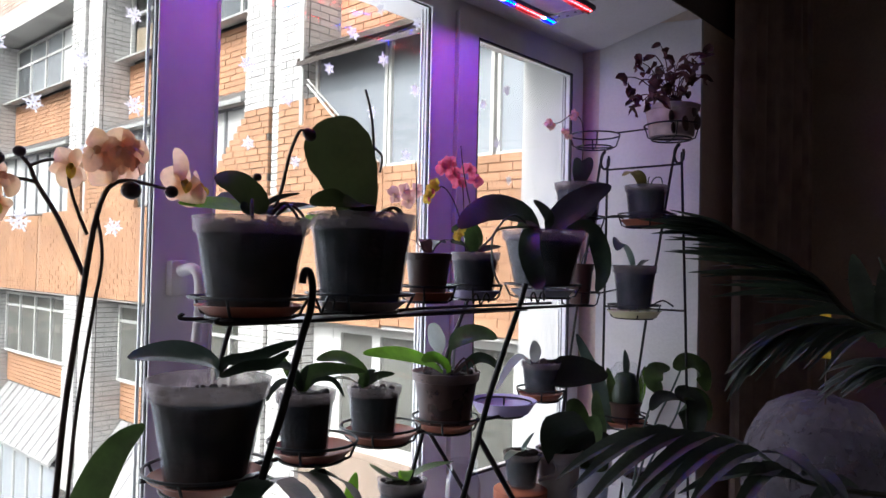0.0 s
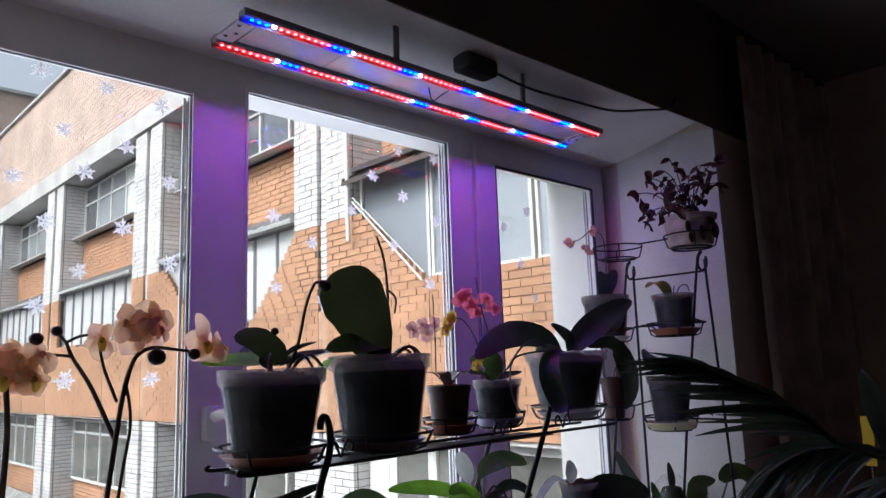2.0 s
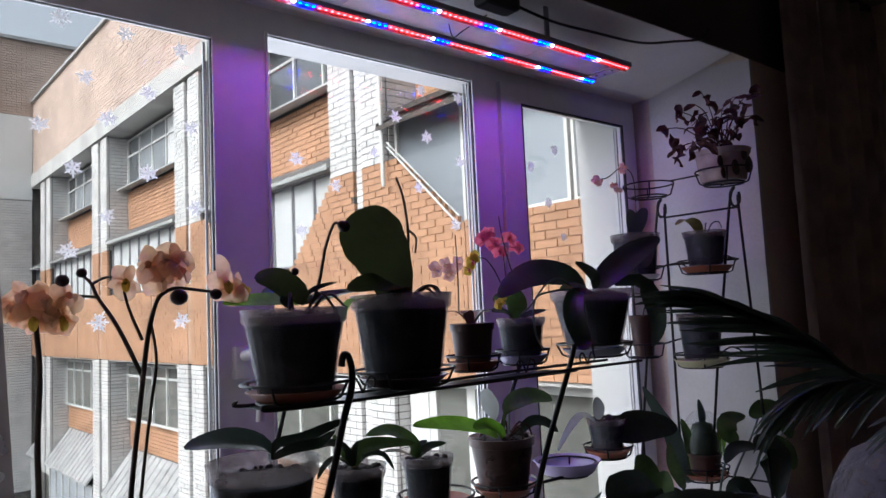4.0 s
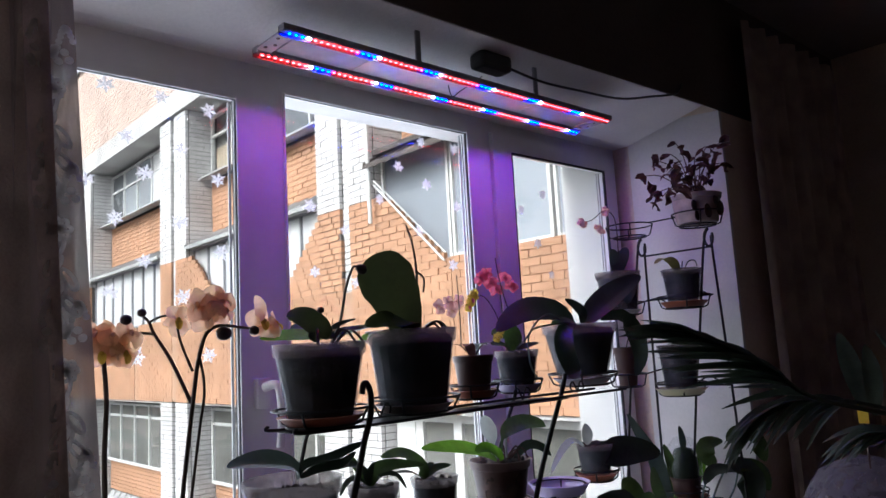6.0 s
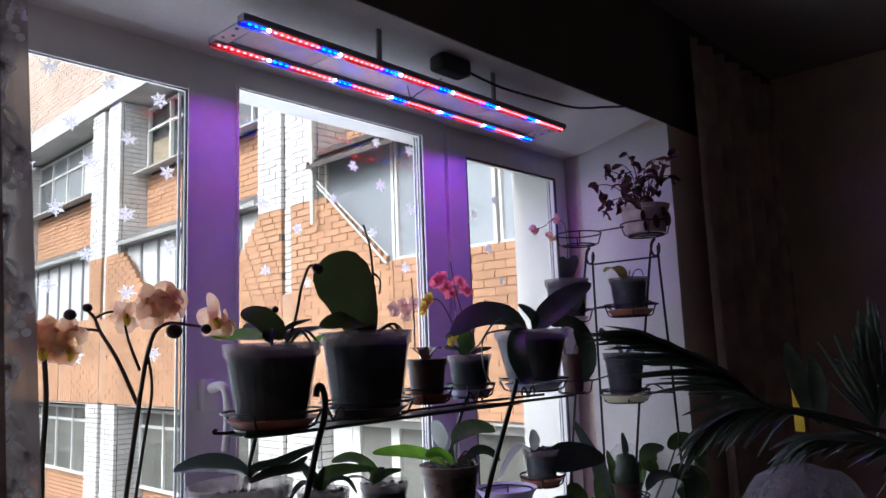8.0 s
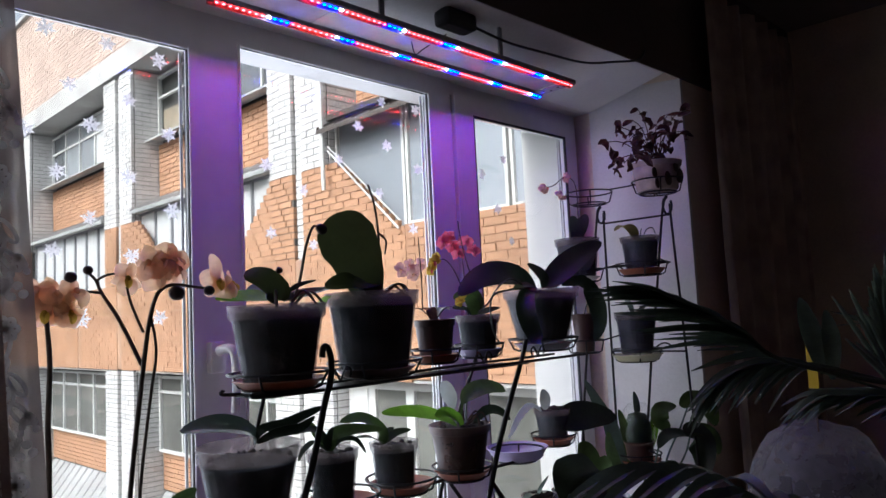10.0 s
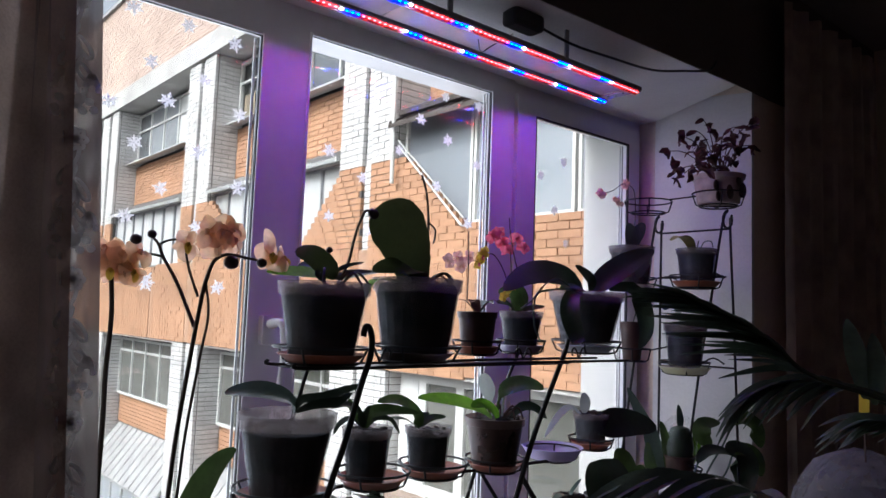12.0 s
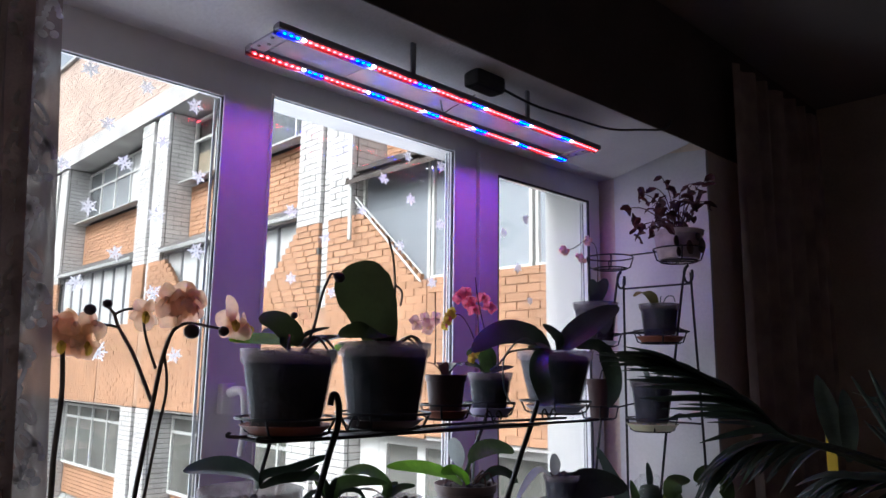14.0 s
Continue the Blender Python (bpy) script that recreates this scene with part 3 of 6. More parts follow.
def far_window(x0, x1, z0, z1, y, posts, transom, pane_mat, bar=0.05, bars=None):
    """A window with white bars, frame and panes under it."""
    fr = Shape()
    fr.box(x0, x1, y - 0.04, y + 0.03, z1 - bar, z1)
    fr.box(x0, x1, y - 0.04, y + 0.03, z0, z0 + bar)
    n = posts
    for i in range(n + 1):
        x = x0 + (x1 - x0) * i / n
        x = min(max(x, x0 + bar / 2), x1 - bar / 2)
        fr.box(x - bar / 2, x + bar / 2, y - 0.036, y + 0.026, z0 + bar, z1 - bar)
    if transom:
        fr.box(x0 + bar, x1 - bar, y - 0.030, y + 0.02, transom - bar / 2, transom + bar / 2)
    win = part("window", fr, bars or OUTPAINT, building)
    for i in range(n):
        a, b = x0 + (x1 - x0) * i / n, x0 + (x1 - x0) * (i + 1) / n
        part("pane", Shape().box(a + bar / 2 - 0.002, b - bar / 2 + 0.002, y, y + 0.012, z0 + bar - 0.002, z1 - bar + 0.002), pane_mat[i % len(pane_mat)] if isinstance(pane_mat, list) else pane_mat, win)
    return win


def canopy(x0, x1, y0, z0, y1, z1, material=None):
    """A ribbed sheet-metal slope from the wall out and down."""
    s = Shape()
    n = max(4, int((x1 - x0) / 0.30))
    s.prism([(y0, z0), (y1, z1), (y1, z1 - 0.05), (y0, z0 - 0.05)], "x", x0, x1)
    for i in range(n + 1):
        x = x0 + 0.01 + (x1 - x0 - 0.03) * i / n
        s.prism([(y0, z0 + 0.025), (y1, z1 + 0.025), (y1, z1), (y0, z0)], "x", x, x + 0.012)
    part("canopy", s, material or SHEETMETAL, building, "ribbed grey sheet-metal canopy")


for k in range(4):
    x1 = PIL[k] - 0.58
    x0 = PIL[k] - BAY + 0.58 if k < 3 else -24.4
    s = Shape()
    lay(building, ORANGEBRICKS, None, False, x0 + 0.01, x1 - 0.01, 3.68, 4.62, y=5.31, into=s)
    lay(building, ORANGEBRICKS, None, False, x0 + 0.01, x1 - 0.01, -1.05, -0.46, y=5.31, into=s)
    lay(building, ORANGEBRICKS, None, False, x0 - 0.02 + 1.25, x1 - 1.28, 0.89, 2.25, y=YF, into=s)
    s2 = Shape().box(x0, x1, 5.345, 5.42, 3.68, 4.62).box(x0, x1, 5.345, 5.42, -1.05, -0.46).box(x0 + 1.2, x1 - 1.2, YF + 0.012, 5.42, 0.9, 2.24)
    part("spandrel", s2, MORTAR_ORANGE, building)
    part("brickwork", s, ORANGEBRICKS, building, "orange brick spandrels", kind="stuff")
    far_window(x0 + 0.02, x1 - 0.02, 4.74, 5.80, 5.33, 5, 5.42, [WINDOWGLASS, WINDOWGLASS, DARKGLASS, DARKGLASS, DARKGLASS] if k == 0 else [DARKGLASS, FARGLASS, FARGLASS, CURTAINED, CURTAINED], 0.04)
    part("sill", Shape().prism([(5.34, 4.74), (5.06, 4.66), (5.06, 4.63), (5.34, 4.68)], "x", x0 + 0.02, x1 - 0.02), SHEETMETAL, building, "rusty metal window sill")
    canopy(x0 + 0.01, x1 - 0.01, 5.33, 3.74, 4.80, 3.46)
    far_window(x0 + 0.02, x1 - 0.02, 2.27, 3.42, 4.99, 7, 0, CURTAINED, 0.03, ALU)
    part("soffit", Shape().box(x0 + 0.01, x1 - 0.01, 4.86, 5.41, 3.42, 3.455), OUTPAINT, building)
    far_window(x0 + 0.02, x1 - 0.02, -0.44, 0.78, 5.28, 5, 0.52, LOWGLAZE, 0.045)
    part("soffit", Shape().box(x0 + 0.01, x1 - 0.01, 4.88, 5.41, 0.86, 0.885), CONCRETE, building)
    canopy(x0 + 0.01, x1 - 0.01, 5.34, -1.08, 4.70, -1.92)
    far_window(x0 + 0.02, x1 - 0.02, -3.3, -1.98, 4.86, 6, 0, MILKGLASS, 0.05)
    part("plinth", Shape().box(x0, x1, 4.9, 5.42, GROUND, -3.3), CONCRETE, building)

part("carton", Shape().box(PIL[0] - BAY + 0.72, PIL[0] - BAY + 1.28, 5.346, 5.415, 4.79, 5.20), CARTON, building, "beige cardboard box behind the glass")

# the bay nearest to the corner: grey glazing over orange brick
XR = PIL[0] + 0.58
s, s2 = Shape(), Shape()
lay(building, ORANGEBRICKS, None, False, XR + 1.28, -1.46, 0.92, 2.46, y=YF, into=s)
lay(building, ORANGEBRICKS, None, False, XR + 0.03, -1.46, 3.86, 4.62, y=5.31, into=s)
part("spandrel", s2.box(XR + 1.2, -1.45, YF + 0.012, 5.0, 0.92, 2.45).box(XR, -1.45, 5.345, 5.42, 3.86, 4.62), MORTAR_ORANGE, building)
part("brickwork", s, ORANGEBRICKS, building, "orange brickwork under grey glazing", kind="stuff")
far_window(XR + 0.02, -5.27, 2.30, 3.80, 5.02, 1, 0, GREYGLAZE, 0.04)
far_window(-5.25, -3.92, 2.47, 3.80, 5.02, 1, 0, GREYGLAZE, 0.035)
far_window(-3.88, -1.46, 2.47, 3.80, 5.02, 1, 0, GREYGLAZE, 0.03)
part("soffit", Shape().box(XR, -1.45, 4.88, 5.41, 3.80, 3.86), DARKMETAL, building)
canopy(XR + 0.02, -1.46, 5.33, 3.98, 4.72, 3.66, DARKMETAL)
far_window(XR + 0.02, -1.46, 4.74, 5.80, 5.33, 5, 5.42, FARGLASS)
sl = Shape().tube([(-6.32, 4.80, 3.42), (-5.20, 4.80, 2.42)], 0.012, 8)
sl.tube([(-6.28, 4.77, 3.46), (-5.14, 4.77, 2.49)], 0.008, 8)
part("flashing", sl, OUTPAINT, building, "white sloping handrail pipe", smooth=True)
dp = Shape().tube([(-6.36, 4.76, 2.98), (-6.37, 4.76, 4.45)], 0.024, 10)
part("drainpipe", dp, OUTPAINT, building, "short white vertical pipe", smooth=True)
far_window(-6.10, -4.76, -0.42, 0.90, 5.10, 2, 0, LOWGLAZE, 0.12)
far_window(-4.74, -1.46, -0.42, 0.90, 5.10, 3, 0, LOWGLAZE, 0.12)
part("pier", Shape().box(XR + 0.01, -6.105, 5.06, 5.42, -0.42, 0.878), OUTPAINT, building)
part("plinth", Shape().box(XR, -1.45, 4.9, 5.42, GROUND, -0.422), RENDERED, building, "beige rendered plinth")
part("soffit", Shape().box(XR + 0.01, -1.45, 4.88, 5.41, 0.88, 0.915), CONCRETE, building)

# concrete beam, brick parapet and its coping
part("beam", Shape().box(-24.4, -1.45, 4.80, 5.42, 5.88, 6.28), CONCRETE, building, "pale concrete beam")
s = Shape()
lay(building, PINKBRICKS, None, False, -24.38, -1.46, 6.28, 8.5, y=YF, into=s)
part("parapet", Shape().box(-24.4, -1.45, YF + 0.012, 5.42, 6.28, 8.5), MORTAR_ORANGE, building)
part("brickwork", s, PINKBRICKS, building, "weathered pale brick parapet", kind="stuff")
part("coping", Shape().box(-24.4, -1.45, 4.78, 5.5, 8.5, 8.58), SHEETMETAL, building)

# the far wing that closes the courtyard
far = thing("far_wing", (-27, -3, GROUND), "pale brick and panel wing closing the courtyard", "building")
part("wall", Shape().box(-32, -24.46, -20, 9, GROUND, 10.4), MORTAR, far)
s = Shape()
lay(far, PINKBRICKS, None, False, -3.0, 9.0, 8.1, 10.4, x=-24.40, into=s, side=1)
part("brickwork", s, PINKBRICKS, far, "weathered pale brickwork", kind="stuff")
s = Shape()
lay(far, WHITEBRICKS, None, False, -1.0, 4.84, -3.0, 5.5, x=-24.40, into=s, side=1)
part("brickwork", s, WHITEBRICKS, far, "white silicate brickwork", kind="stuff")
part("panel", Shape().box(-24.5, -24.38, -3.0, 4.84, 5.52, 8.08), GREYPANEL, far, "smooth pale grey wall panel")
part("coping", Shape().box(-32, -24.3, -20, 9, 10.4, 10.5), SHEETMETAL, far)

# ---- the grow light under the lintel ----
LZ = 2.118
lamp = thing("grow_light", (-0.937, 1.045, LZ), "lit slim grow light with two rows of red and blue diodes", "lamp")
FRONT, BACK = -0.885, -0.998
for y0, y1, m in ((0.585, 0.758, PANEL), (0.760, 1.258, DULLALU), (1.260, 1.490, PANEL)):
    part("panel", Shape().box(BACK + 0.012, FRONT - 0.012, y0, y1, LZ + 0.010, LZ + 0.014), m, lamp, "dull metal panel")
for x, y0, y1 in ((BACK, 0.548, 1.530), (FRONT, 0.540, 1.520)):
    rail = part("rail", Shape().bevel_box(x - 0.009, x + 0.009, y0, y1, LZ + 0.0045, LZ + 0.016, 0.002), DULLALU, lamp)
    part("circuit_strip", Shape().box(x - 0.0065, x + 0.0065, y0 + 0.002, y1 - 0.002, LZ + 0.0028, LZ + 0.0042), CIRCUIT, rail, "dark circuit strip")
    part("lip", Shape().box(x - 0.0105, x - 0.0092, y0, y1, LZ - 0.0021, LZ + 0.014), CIRCUIT, rail, "dark metal lip behind the diodes")
for y in (0.545, 1.494):
    plate = part("end_plate", Shape().box(BACK + 0.0095, FRONT - 0.0095, y, y + 0.032, LZ + 0.006, LZ + 0.0095), PANEL, lamp, "pale end plate with bolt holes")
    for dx, dy in ((0.028, 0.010), (0.046, 0.020), (0.075, 0.010), (0.090, 0.020)):
        part("bolt", Shape().lathe(BACK + dx, y + dy, [(0.0034, LZ + 0.0045), (0.0036, LZ + 0.0059), (0.001, LZ + 0.0059)], 10), BLACKPLASTIC, plate)
for y in (0.853, 1.22):
    s = Shape().box(-0.888, -0.883, y, y + 0.012, LZ + 0.0165, LZ + 0.094)
    part("bracket", s, ALU, lamp)
diodes = {k: mesh_of("diode", Shape().ball((0, 0, 0), r, sz=0.42, n=8, m=4), m) for k, m, r in (("r", RED, 0.0029), ("b", BLUE, 0.0029), ("w", WHITE, 0.0035))}
for x, y0, y1, pattern in ((BACK, 0.563, 1.523, "rrrrrrrrwbbb" * 6), (FRONT, 0.557, 1.509, "bbbwrrrrrrrr" * 6)):
    for n, c in enumerate(pattern):
        ob = new("diode", diodes[c])
        ob.parent = lamp
        ob.location = Vector((x, y0 + n * (y1 - y0) / 71, LZ + 0.0012)) - ORIGIN[lamp.name]
driver = thing("power_supply", (-0.89, 1.08, 2.15), "black power supply box with a cable under the lintel", "power supply")
s = Shape().bevel_box(-0.915, -0.868, 1.035, 1.130, 2.165, 2.204, 0.010)
part("case", s, BLACKPLASTIC, driver)
s = Shape().tube(spline([(-0.88, 1.128, 2.18), (-0.86, 1.22, 2.160), (-0.845, 1.34, 2.158), (-0.835, 1.50, 2.165), (-0.826, 1.64, 2.195), (-0.822, 1.76, 2.226), (-0.822, 1.80, 2.262)], 40), 0.0032, 8)
part("cable", s, BLACKPLASTIC, driver, "hanging black cable", smooth=True)
s = Shape().tube(spline([(-0.90, 1.06, 2.152), (-0.93, 1.02, 2.12), (-0.94, 1.0, 2.105), (-0.935, 0.985, 2.13)], 20), 0.0012, 6)
part("wire", s, BLACKPLASTIC, driver, "thin loose wire", smooth=True)

# ---- curtains ----


def cloth(y0, y1, x, z0, z1, folds, depth, slant=0.0, cols=60, rows=14, seed=0.0):
    """A hanging cloth with folds; its edge leans by slant metres for each metre down from z 1.65."""
    pts, faces = [], []
    for i in range(rows + 1):
        z = z1 + (z0 - z1) * i / rows
        for j in range(cols + 1):
            u = j / cols
            y = y0 + (y1 - y0) * u + slant * (1.65 - z) * u
            a = 6.2832 * folds * u + seed
            pts.append((x + depth * (math.sin(a) + 0.35 * math.sin(2.3 * a + z)) * (0.8 + 0.2 * math.sin(z * 2 + u * 5)), y + 0.004 * math.sin(a * 1.7 + z * 3) * (1 - u), z))
    w = cols + 1
    faces = [(i * w + j, i * w + j + 1, (i + 1) * w + j + 1, (i + 1) * w + j) for i in range(rows) for j in range(cols)]
    return Shape().add(pts, faces)


solid("drape", cloth(-1.15, 0.128, -0.650, 0.05, 2.52, 9, 0.022, 0.055), DRAPE, "dark brown drape hanging beside the window", "curtain", smooth=True)
solid("drape", cloth(2.10, 2.86, -0.770, 0.05, 2.52, 7, 0.020), DRAPE, "dark brown drape hanging past the window niche", "curtain", smooth=True)
sheer = thing("sheer_curtain", (-0.664, 0.12, 0.05), "grey sheer curtain with a silver lace border", "curtain")
part("cloth", cloth(0.070, 0.160, -0.668, 0.05, 2.52, 2.2, 0.006, 0.062, cols=24), SHEER, sheer, smooth=True)


def lace(y, z, points, r=0.0014):
    """A raised lace outline on the sheer, near y at height z."""
    return [(-0.6585 + 0.0015 * math.sin(40 * (y + p)), y + p + 0.062 * (1.65 - z - q) * 0.9, z + q) for p, q in points], r


def lace_leaf(y, z, ln, wd, turn):
    out = []
    for i in range(17):
        a = 6.2832 * i / 16
        u, v = ln / 2 * (1 - math.cos(a)), wd / 2 * math.sin(a)
        out.append((u * math.cos(turn) - v * math.sin(turn), u * math.sin(turn) + v * math.cos(turn)))
    return lace(y, z, out)


motifs = []
for z in (1.86, 1.70, 1.545, 1.39, 1.23):
    for k in range(7):
        motifs.append(lace_leaf(0.132, z, 0.012, 0.007, k * 0.898))
    for d, a in ((-0.03, 2.2), (-0.045, 1.0), (-0.06, 2.3), (-0.075, 0.9)):
        motifs.append(lace_leaf(0.132, z + d, 0.026, 0.010, -a))
    motifs.append(lace(0.132, z, [(0.004 * math.sin(i * 0.6), -0.005 * i) for i in range(24)]))
for z in (1.915, 1.755, 1.60, 1.44, 1.285):
    for k in range(26):
        motifs.append(lace_leaf(0.108 + 0.0018 * k, z + 0.018 * math.sin(k * 0.37), 0.0030, 0.0030, 0.0))
    for k in range(10):
        motifs.append(lace_leaf(0.112 + 0.012 * (k % 4), z - 0.012 - 0.010 * (k // 4), 0.0055, 0.0045, k))
s = Shape()
for path, r in motifs:
    s.leaf(path, 3.2 * r, (1, 0, 0), 0.0, 0.0004, lambda q: 1.0, 18)
part("lace", s, LACE, sheer, "silver lace flowers and leaves", kind="stuff", smooth=True)

# ---- flower stands ----


def ring_path(c, r, n=30):
    return arc(c, r, n)


def basket(parent, x, y, z, r, rise=0.026, stubs=4):
    """A wire pot holder: a wide ring over a narrow one, joined by short bars."""
    s = Shape().tube(ring_path((x, y, z + rise), r), 0.0022, 6, closed=True)
    part("ring", s, IRON, parent, smooth=True)
    s = Shape().tube(ring_path((x, y, z), r * 0.72), 0.0022, 6, closed=True)
    for k in range(stubs):
        a = 6.2832 * (k + 0.4) / stubs
        s.tube([(x + r * math.cos(a), y + r * math.sin(a), z + rise), (x + r * 0.86 * math.cos(a), y + r * 0.86 * math.sin(a), z + 0.004), (x + r * 0.72 * math.cos(a), y + r * 0.72 * math.sin(a), z), (x, y, z - 0.001)], 0.0020, 6)
    part("pot_holder", s, IRON, parent, smooth=True)


stand = thing("flower_stand", (-0.82, 0.86, SILL), "black wrought-iron flower stand with two tiers of rings", "plant stand")
# legs: each a bent rod with a curl on top
for x, top in ((-0.758, 0.0), (-0.93, 0.02)):
    s = Shape().tube(spline([(x, 0.594, 1.482), (x, 0.597, 1.497), (x, 0.605, 1.496), (x, 0.611, 1.476), (x, 0.608, 1.445), (x, 0.595, 1.409), (x, 0.570, 1.324), (x, 0.540, 1.238), (x, 0.490, 1.06), (x + 0.004, 0.445, SILL + 0.002)], 60), 0.0050 if x > -0.9 else 0.0035, 8)
    part("leg", s, IRON, stand, smooth=True)
for x in (-0.800, -0.93):
    s = Shape().tube(spline([(x, 1.150, 1.478), (x, 1.132, 1.438), (x, 1.051, 1.288), (x, 0.979, 1.112), (x, 0.885, SILL + 0.002)], 30), 0.0052 if x > -0.9 else 0.004, 8)
    part("leg", s, IRON, stand, smooth=True)
    s = Shape().tube([(x, 1.017, 1.208), (x, 1.09, 1.118), (x, 1.275, SILL + 0.002)], 0.0052 if x > -0.9 else 0.004, 8)
    part("brace", s, IRON, stand, smooth=True)
for x in (-0.775, -0.862):
    s = Shape().tube(spline([(x, 0.485, 1.440), (x, 0.50, 1.432), (x, 0.70, 1.431), (x, 1.0, 1.434), (x, 1.33, 1.434)], 30), 0.0028, 8)
    part("shelf_bar", s, IRON, stand, smooth=True)
s = Shape().box(-0.858, -0.779, 0.500, 1.13, 1.4285, 1.4305)
part("shelf_strip", s, IRON, stand)
for x in (-0.905,):
    s = Shape().tube(spline([(x, 0.455, 1.222), (x, 0.60, 1.213), (x, 0.78, 1.212), (x, 1.00, 1.205), (x, 1.32, 1.200)], 30), 0.0036, 8)
    part("shelf_bar", s, IRON, stand, smooth=True)
for x, y, z, r in ((-0.82, 0.557, 1.436, 0.078), (-0.82, 0.750, 1.438, 0.082), (-0.84, 0.920, 1.447, 0.048), (-0.84, 1.046, 1.449, 0.050), (-0.82, 1.236, 1.450, 0.076),
                   (-0.84, 0.513, 1.217, 0.080), (-0.85, 0.690, 1.221, 0.066), (-0.87, 0.845, 1.217, 0.066), (-0.89, 1.030, 1.204, 0.062), (-0.93, 1.259, 1.196, 0.060), (-0.95, 1.428, 1.204, 0.056)):
    basket(stand, x, y, z, r)
for k, (x, y) in enumerate(((-0.775, 0.640), (-0.775, 0.985), (-0.775, 1.155))):
    s = Shape()
    for d in (-1, 1):
        s.tube(spline([(x, y, 1.440), (x, y + d * 0.012, 1.462), (x, y + d * 0.022, 1.456), (x, y + d * 0.020, 1.446)], 12), 0.0018, 6)
    part("scroll", s, IRON, stand, smooth=True)

tall = thing("flower_stand", (-0.90, 1.84, SILL), "tall black wire flower stand against the reveal", "plant stand")
for x, foot in ((-0.803, -0.772), (-1.021, -1.026)):
    loop = [(x - 0.006 + 0.013 * math.sin(6.2832 * i / 12), 1.838, 1.815 + 0.024 * math.cos(6.2832 * i / 12)) for i in range(2, 13)]
    s = Shape().tube(spline(loop + [(x - 0.022, 1.838, 1.80), (x - 0.060, 1.838, 1.56), (x - 0.092, 1.838, 1.373), (x - 0.16, 1.838, SILL + 0.002)], 60), 0.0036, 8)
    part("leg", s, IRON, tall, smooth=True)
    s = Shape().tube(spline([(x + 0.004, 1.842, 1.80), (x, 1.842, 1.789), ((x + foot) / 2, 1.842, 1.40), (foot, 1.842, SILL + 0.002)], 20), 0.0036, 8)
    part("leg", s, IRON, tall, smooth=True)
for z, a, b in ((1.789, -0.803, -1.021), (1.655, -0.815, -1.03), (1.405, -0.79, -1.02), (1.095, -0.78, -1.05)):
    s = Shape().tube([(a, 1.842, z), (b, 1.842, z)], 0.0028, 6)
    part("crossbar", s, IRON, tall, smooth=True)
for x, y, z, r in ((-0.80, 1.772, 1.843, 0.068), (-1.03, 1.785, 1.845, 0.068), (-0.88, 1.798, 1.622, 0.072), (-1.02, 1.690, 1.612, 0.070), (-0.88, 1.740, 1.385, 0.066), (-0.98, 1.640, 1.415, 0.050), (-0.95, 1.828, 1.082, 0.064)):
    basket(tall, x, y, z, r, rise=0.034)
    if abs(z - 1.845) > 0.01:
        s = Shape().tube(spline([(x + 0.02, y + 0.055, z + 0.03), (x + 0.04, 1.82, z + 0.045), (x + 0.06, 1.842, z + 0.03)], 10), 0.0022, 6)
        part("arm", s, IRON, tall, smooth=True)
s = Shape().tube([(-0.962, 1.785, 1.879), (-0.868, 1.772, 1.877)], 0.0022, 6)
part("arm", s, IRON, tall, smooth=True)


# ---- pots, plants and saucers ----


def pot_parts(owner, x, y, z0, z1, r, R, material, lip=0.024, soil=0.011, soil_mat=None, ribs=False, label=""):
    """A tapered pot with a stepped lip, hollow to its floor, and the bark in it."""
    h = z1 - z0
    step = R * 0.93
    lip = min(lip, h * 0.17)
    prof = [(r * 0.80, z0 + 0.003), (r * 0.92, z0), (r, z0 + 0.003), (r + (step - r) * 0.97, z1 - lip), (step + 0.001, z1 - lip), (R * 0.985, z1 - lip + 0.002), (R, z1 - 0.003), (R + 0.0016, z1 - 0.001), (R - 0.001, z1),
            (R - 0.0028, z1 - 0.003), (step - 0.0018, z1 - lip), (r - 0.0016, z0 + 0.004), (0.002, z0 + 0.004)]
    if material.name.startswith("frosted"):
        part("pot", Shape().lathe(x, y, prof[:4] + prof[10:], 36), material, owner, label, smooth=True)
        part("rim", Shape().lathe(x, y, prof[4:10] + [(step - 0.0018, z1 - lip - 0.001), (step + 0.001, z1 - lip - 0.001)], 36, loop=True), RIM, owner, "frosted lighter rim", smooth=True)
    else:
        part("pot", Shape().lathe(x, y, prof, 36), material, owner, label, smooth=True)
    top = z1 - soil
    rt = r + (step - r) * max(0, (top - z0)) / max(0.001, h - lip) - 0.004 if top < z1 - lip else step - 0.004
    s = Shape().lathe(x, y, [(r - 0.004, z0 + 0.006), (r - 0.003, z0 + 0.01), (min(rt, step - 0.004), min(top, z1 - lip) - 0.004), (rt * 0.96, top), (rt * 0.55, top + 0.004), (0.004, top + 0.005)], 24, wobble=0.03)
    for k in range(26):
        a, q = random.uniform(0, 6.283), rt * 0.9 * math.sqrt(random.random())
        c = Vector((x + q * math.cos(a), y + q * math.sin(a), top + 0.003))
        e = random.uniform(0.004, 0.009)
        s.ball(c, e, 1.0, random.uniform(0.5, 0.9), 0.6, 5, 4)
    part("bark", s, soil_mat or BARK, owner, "dark bark chips")
    return top


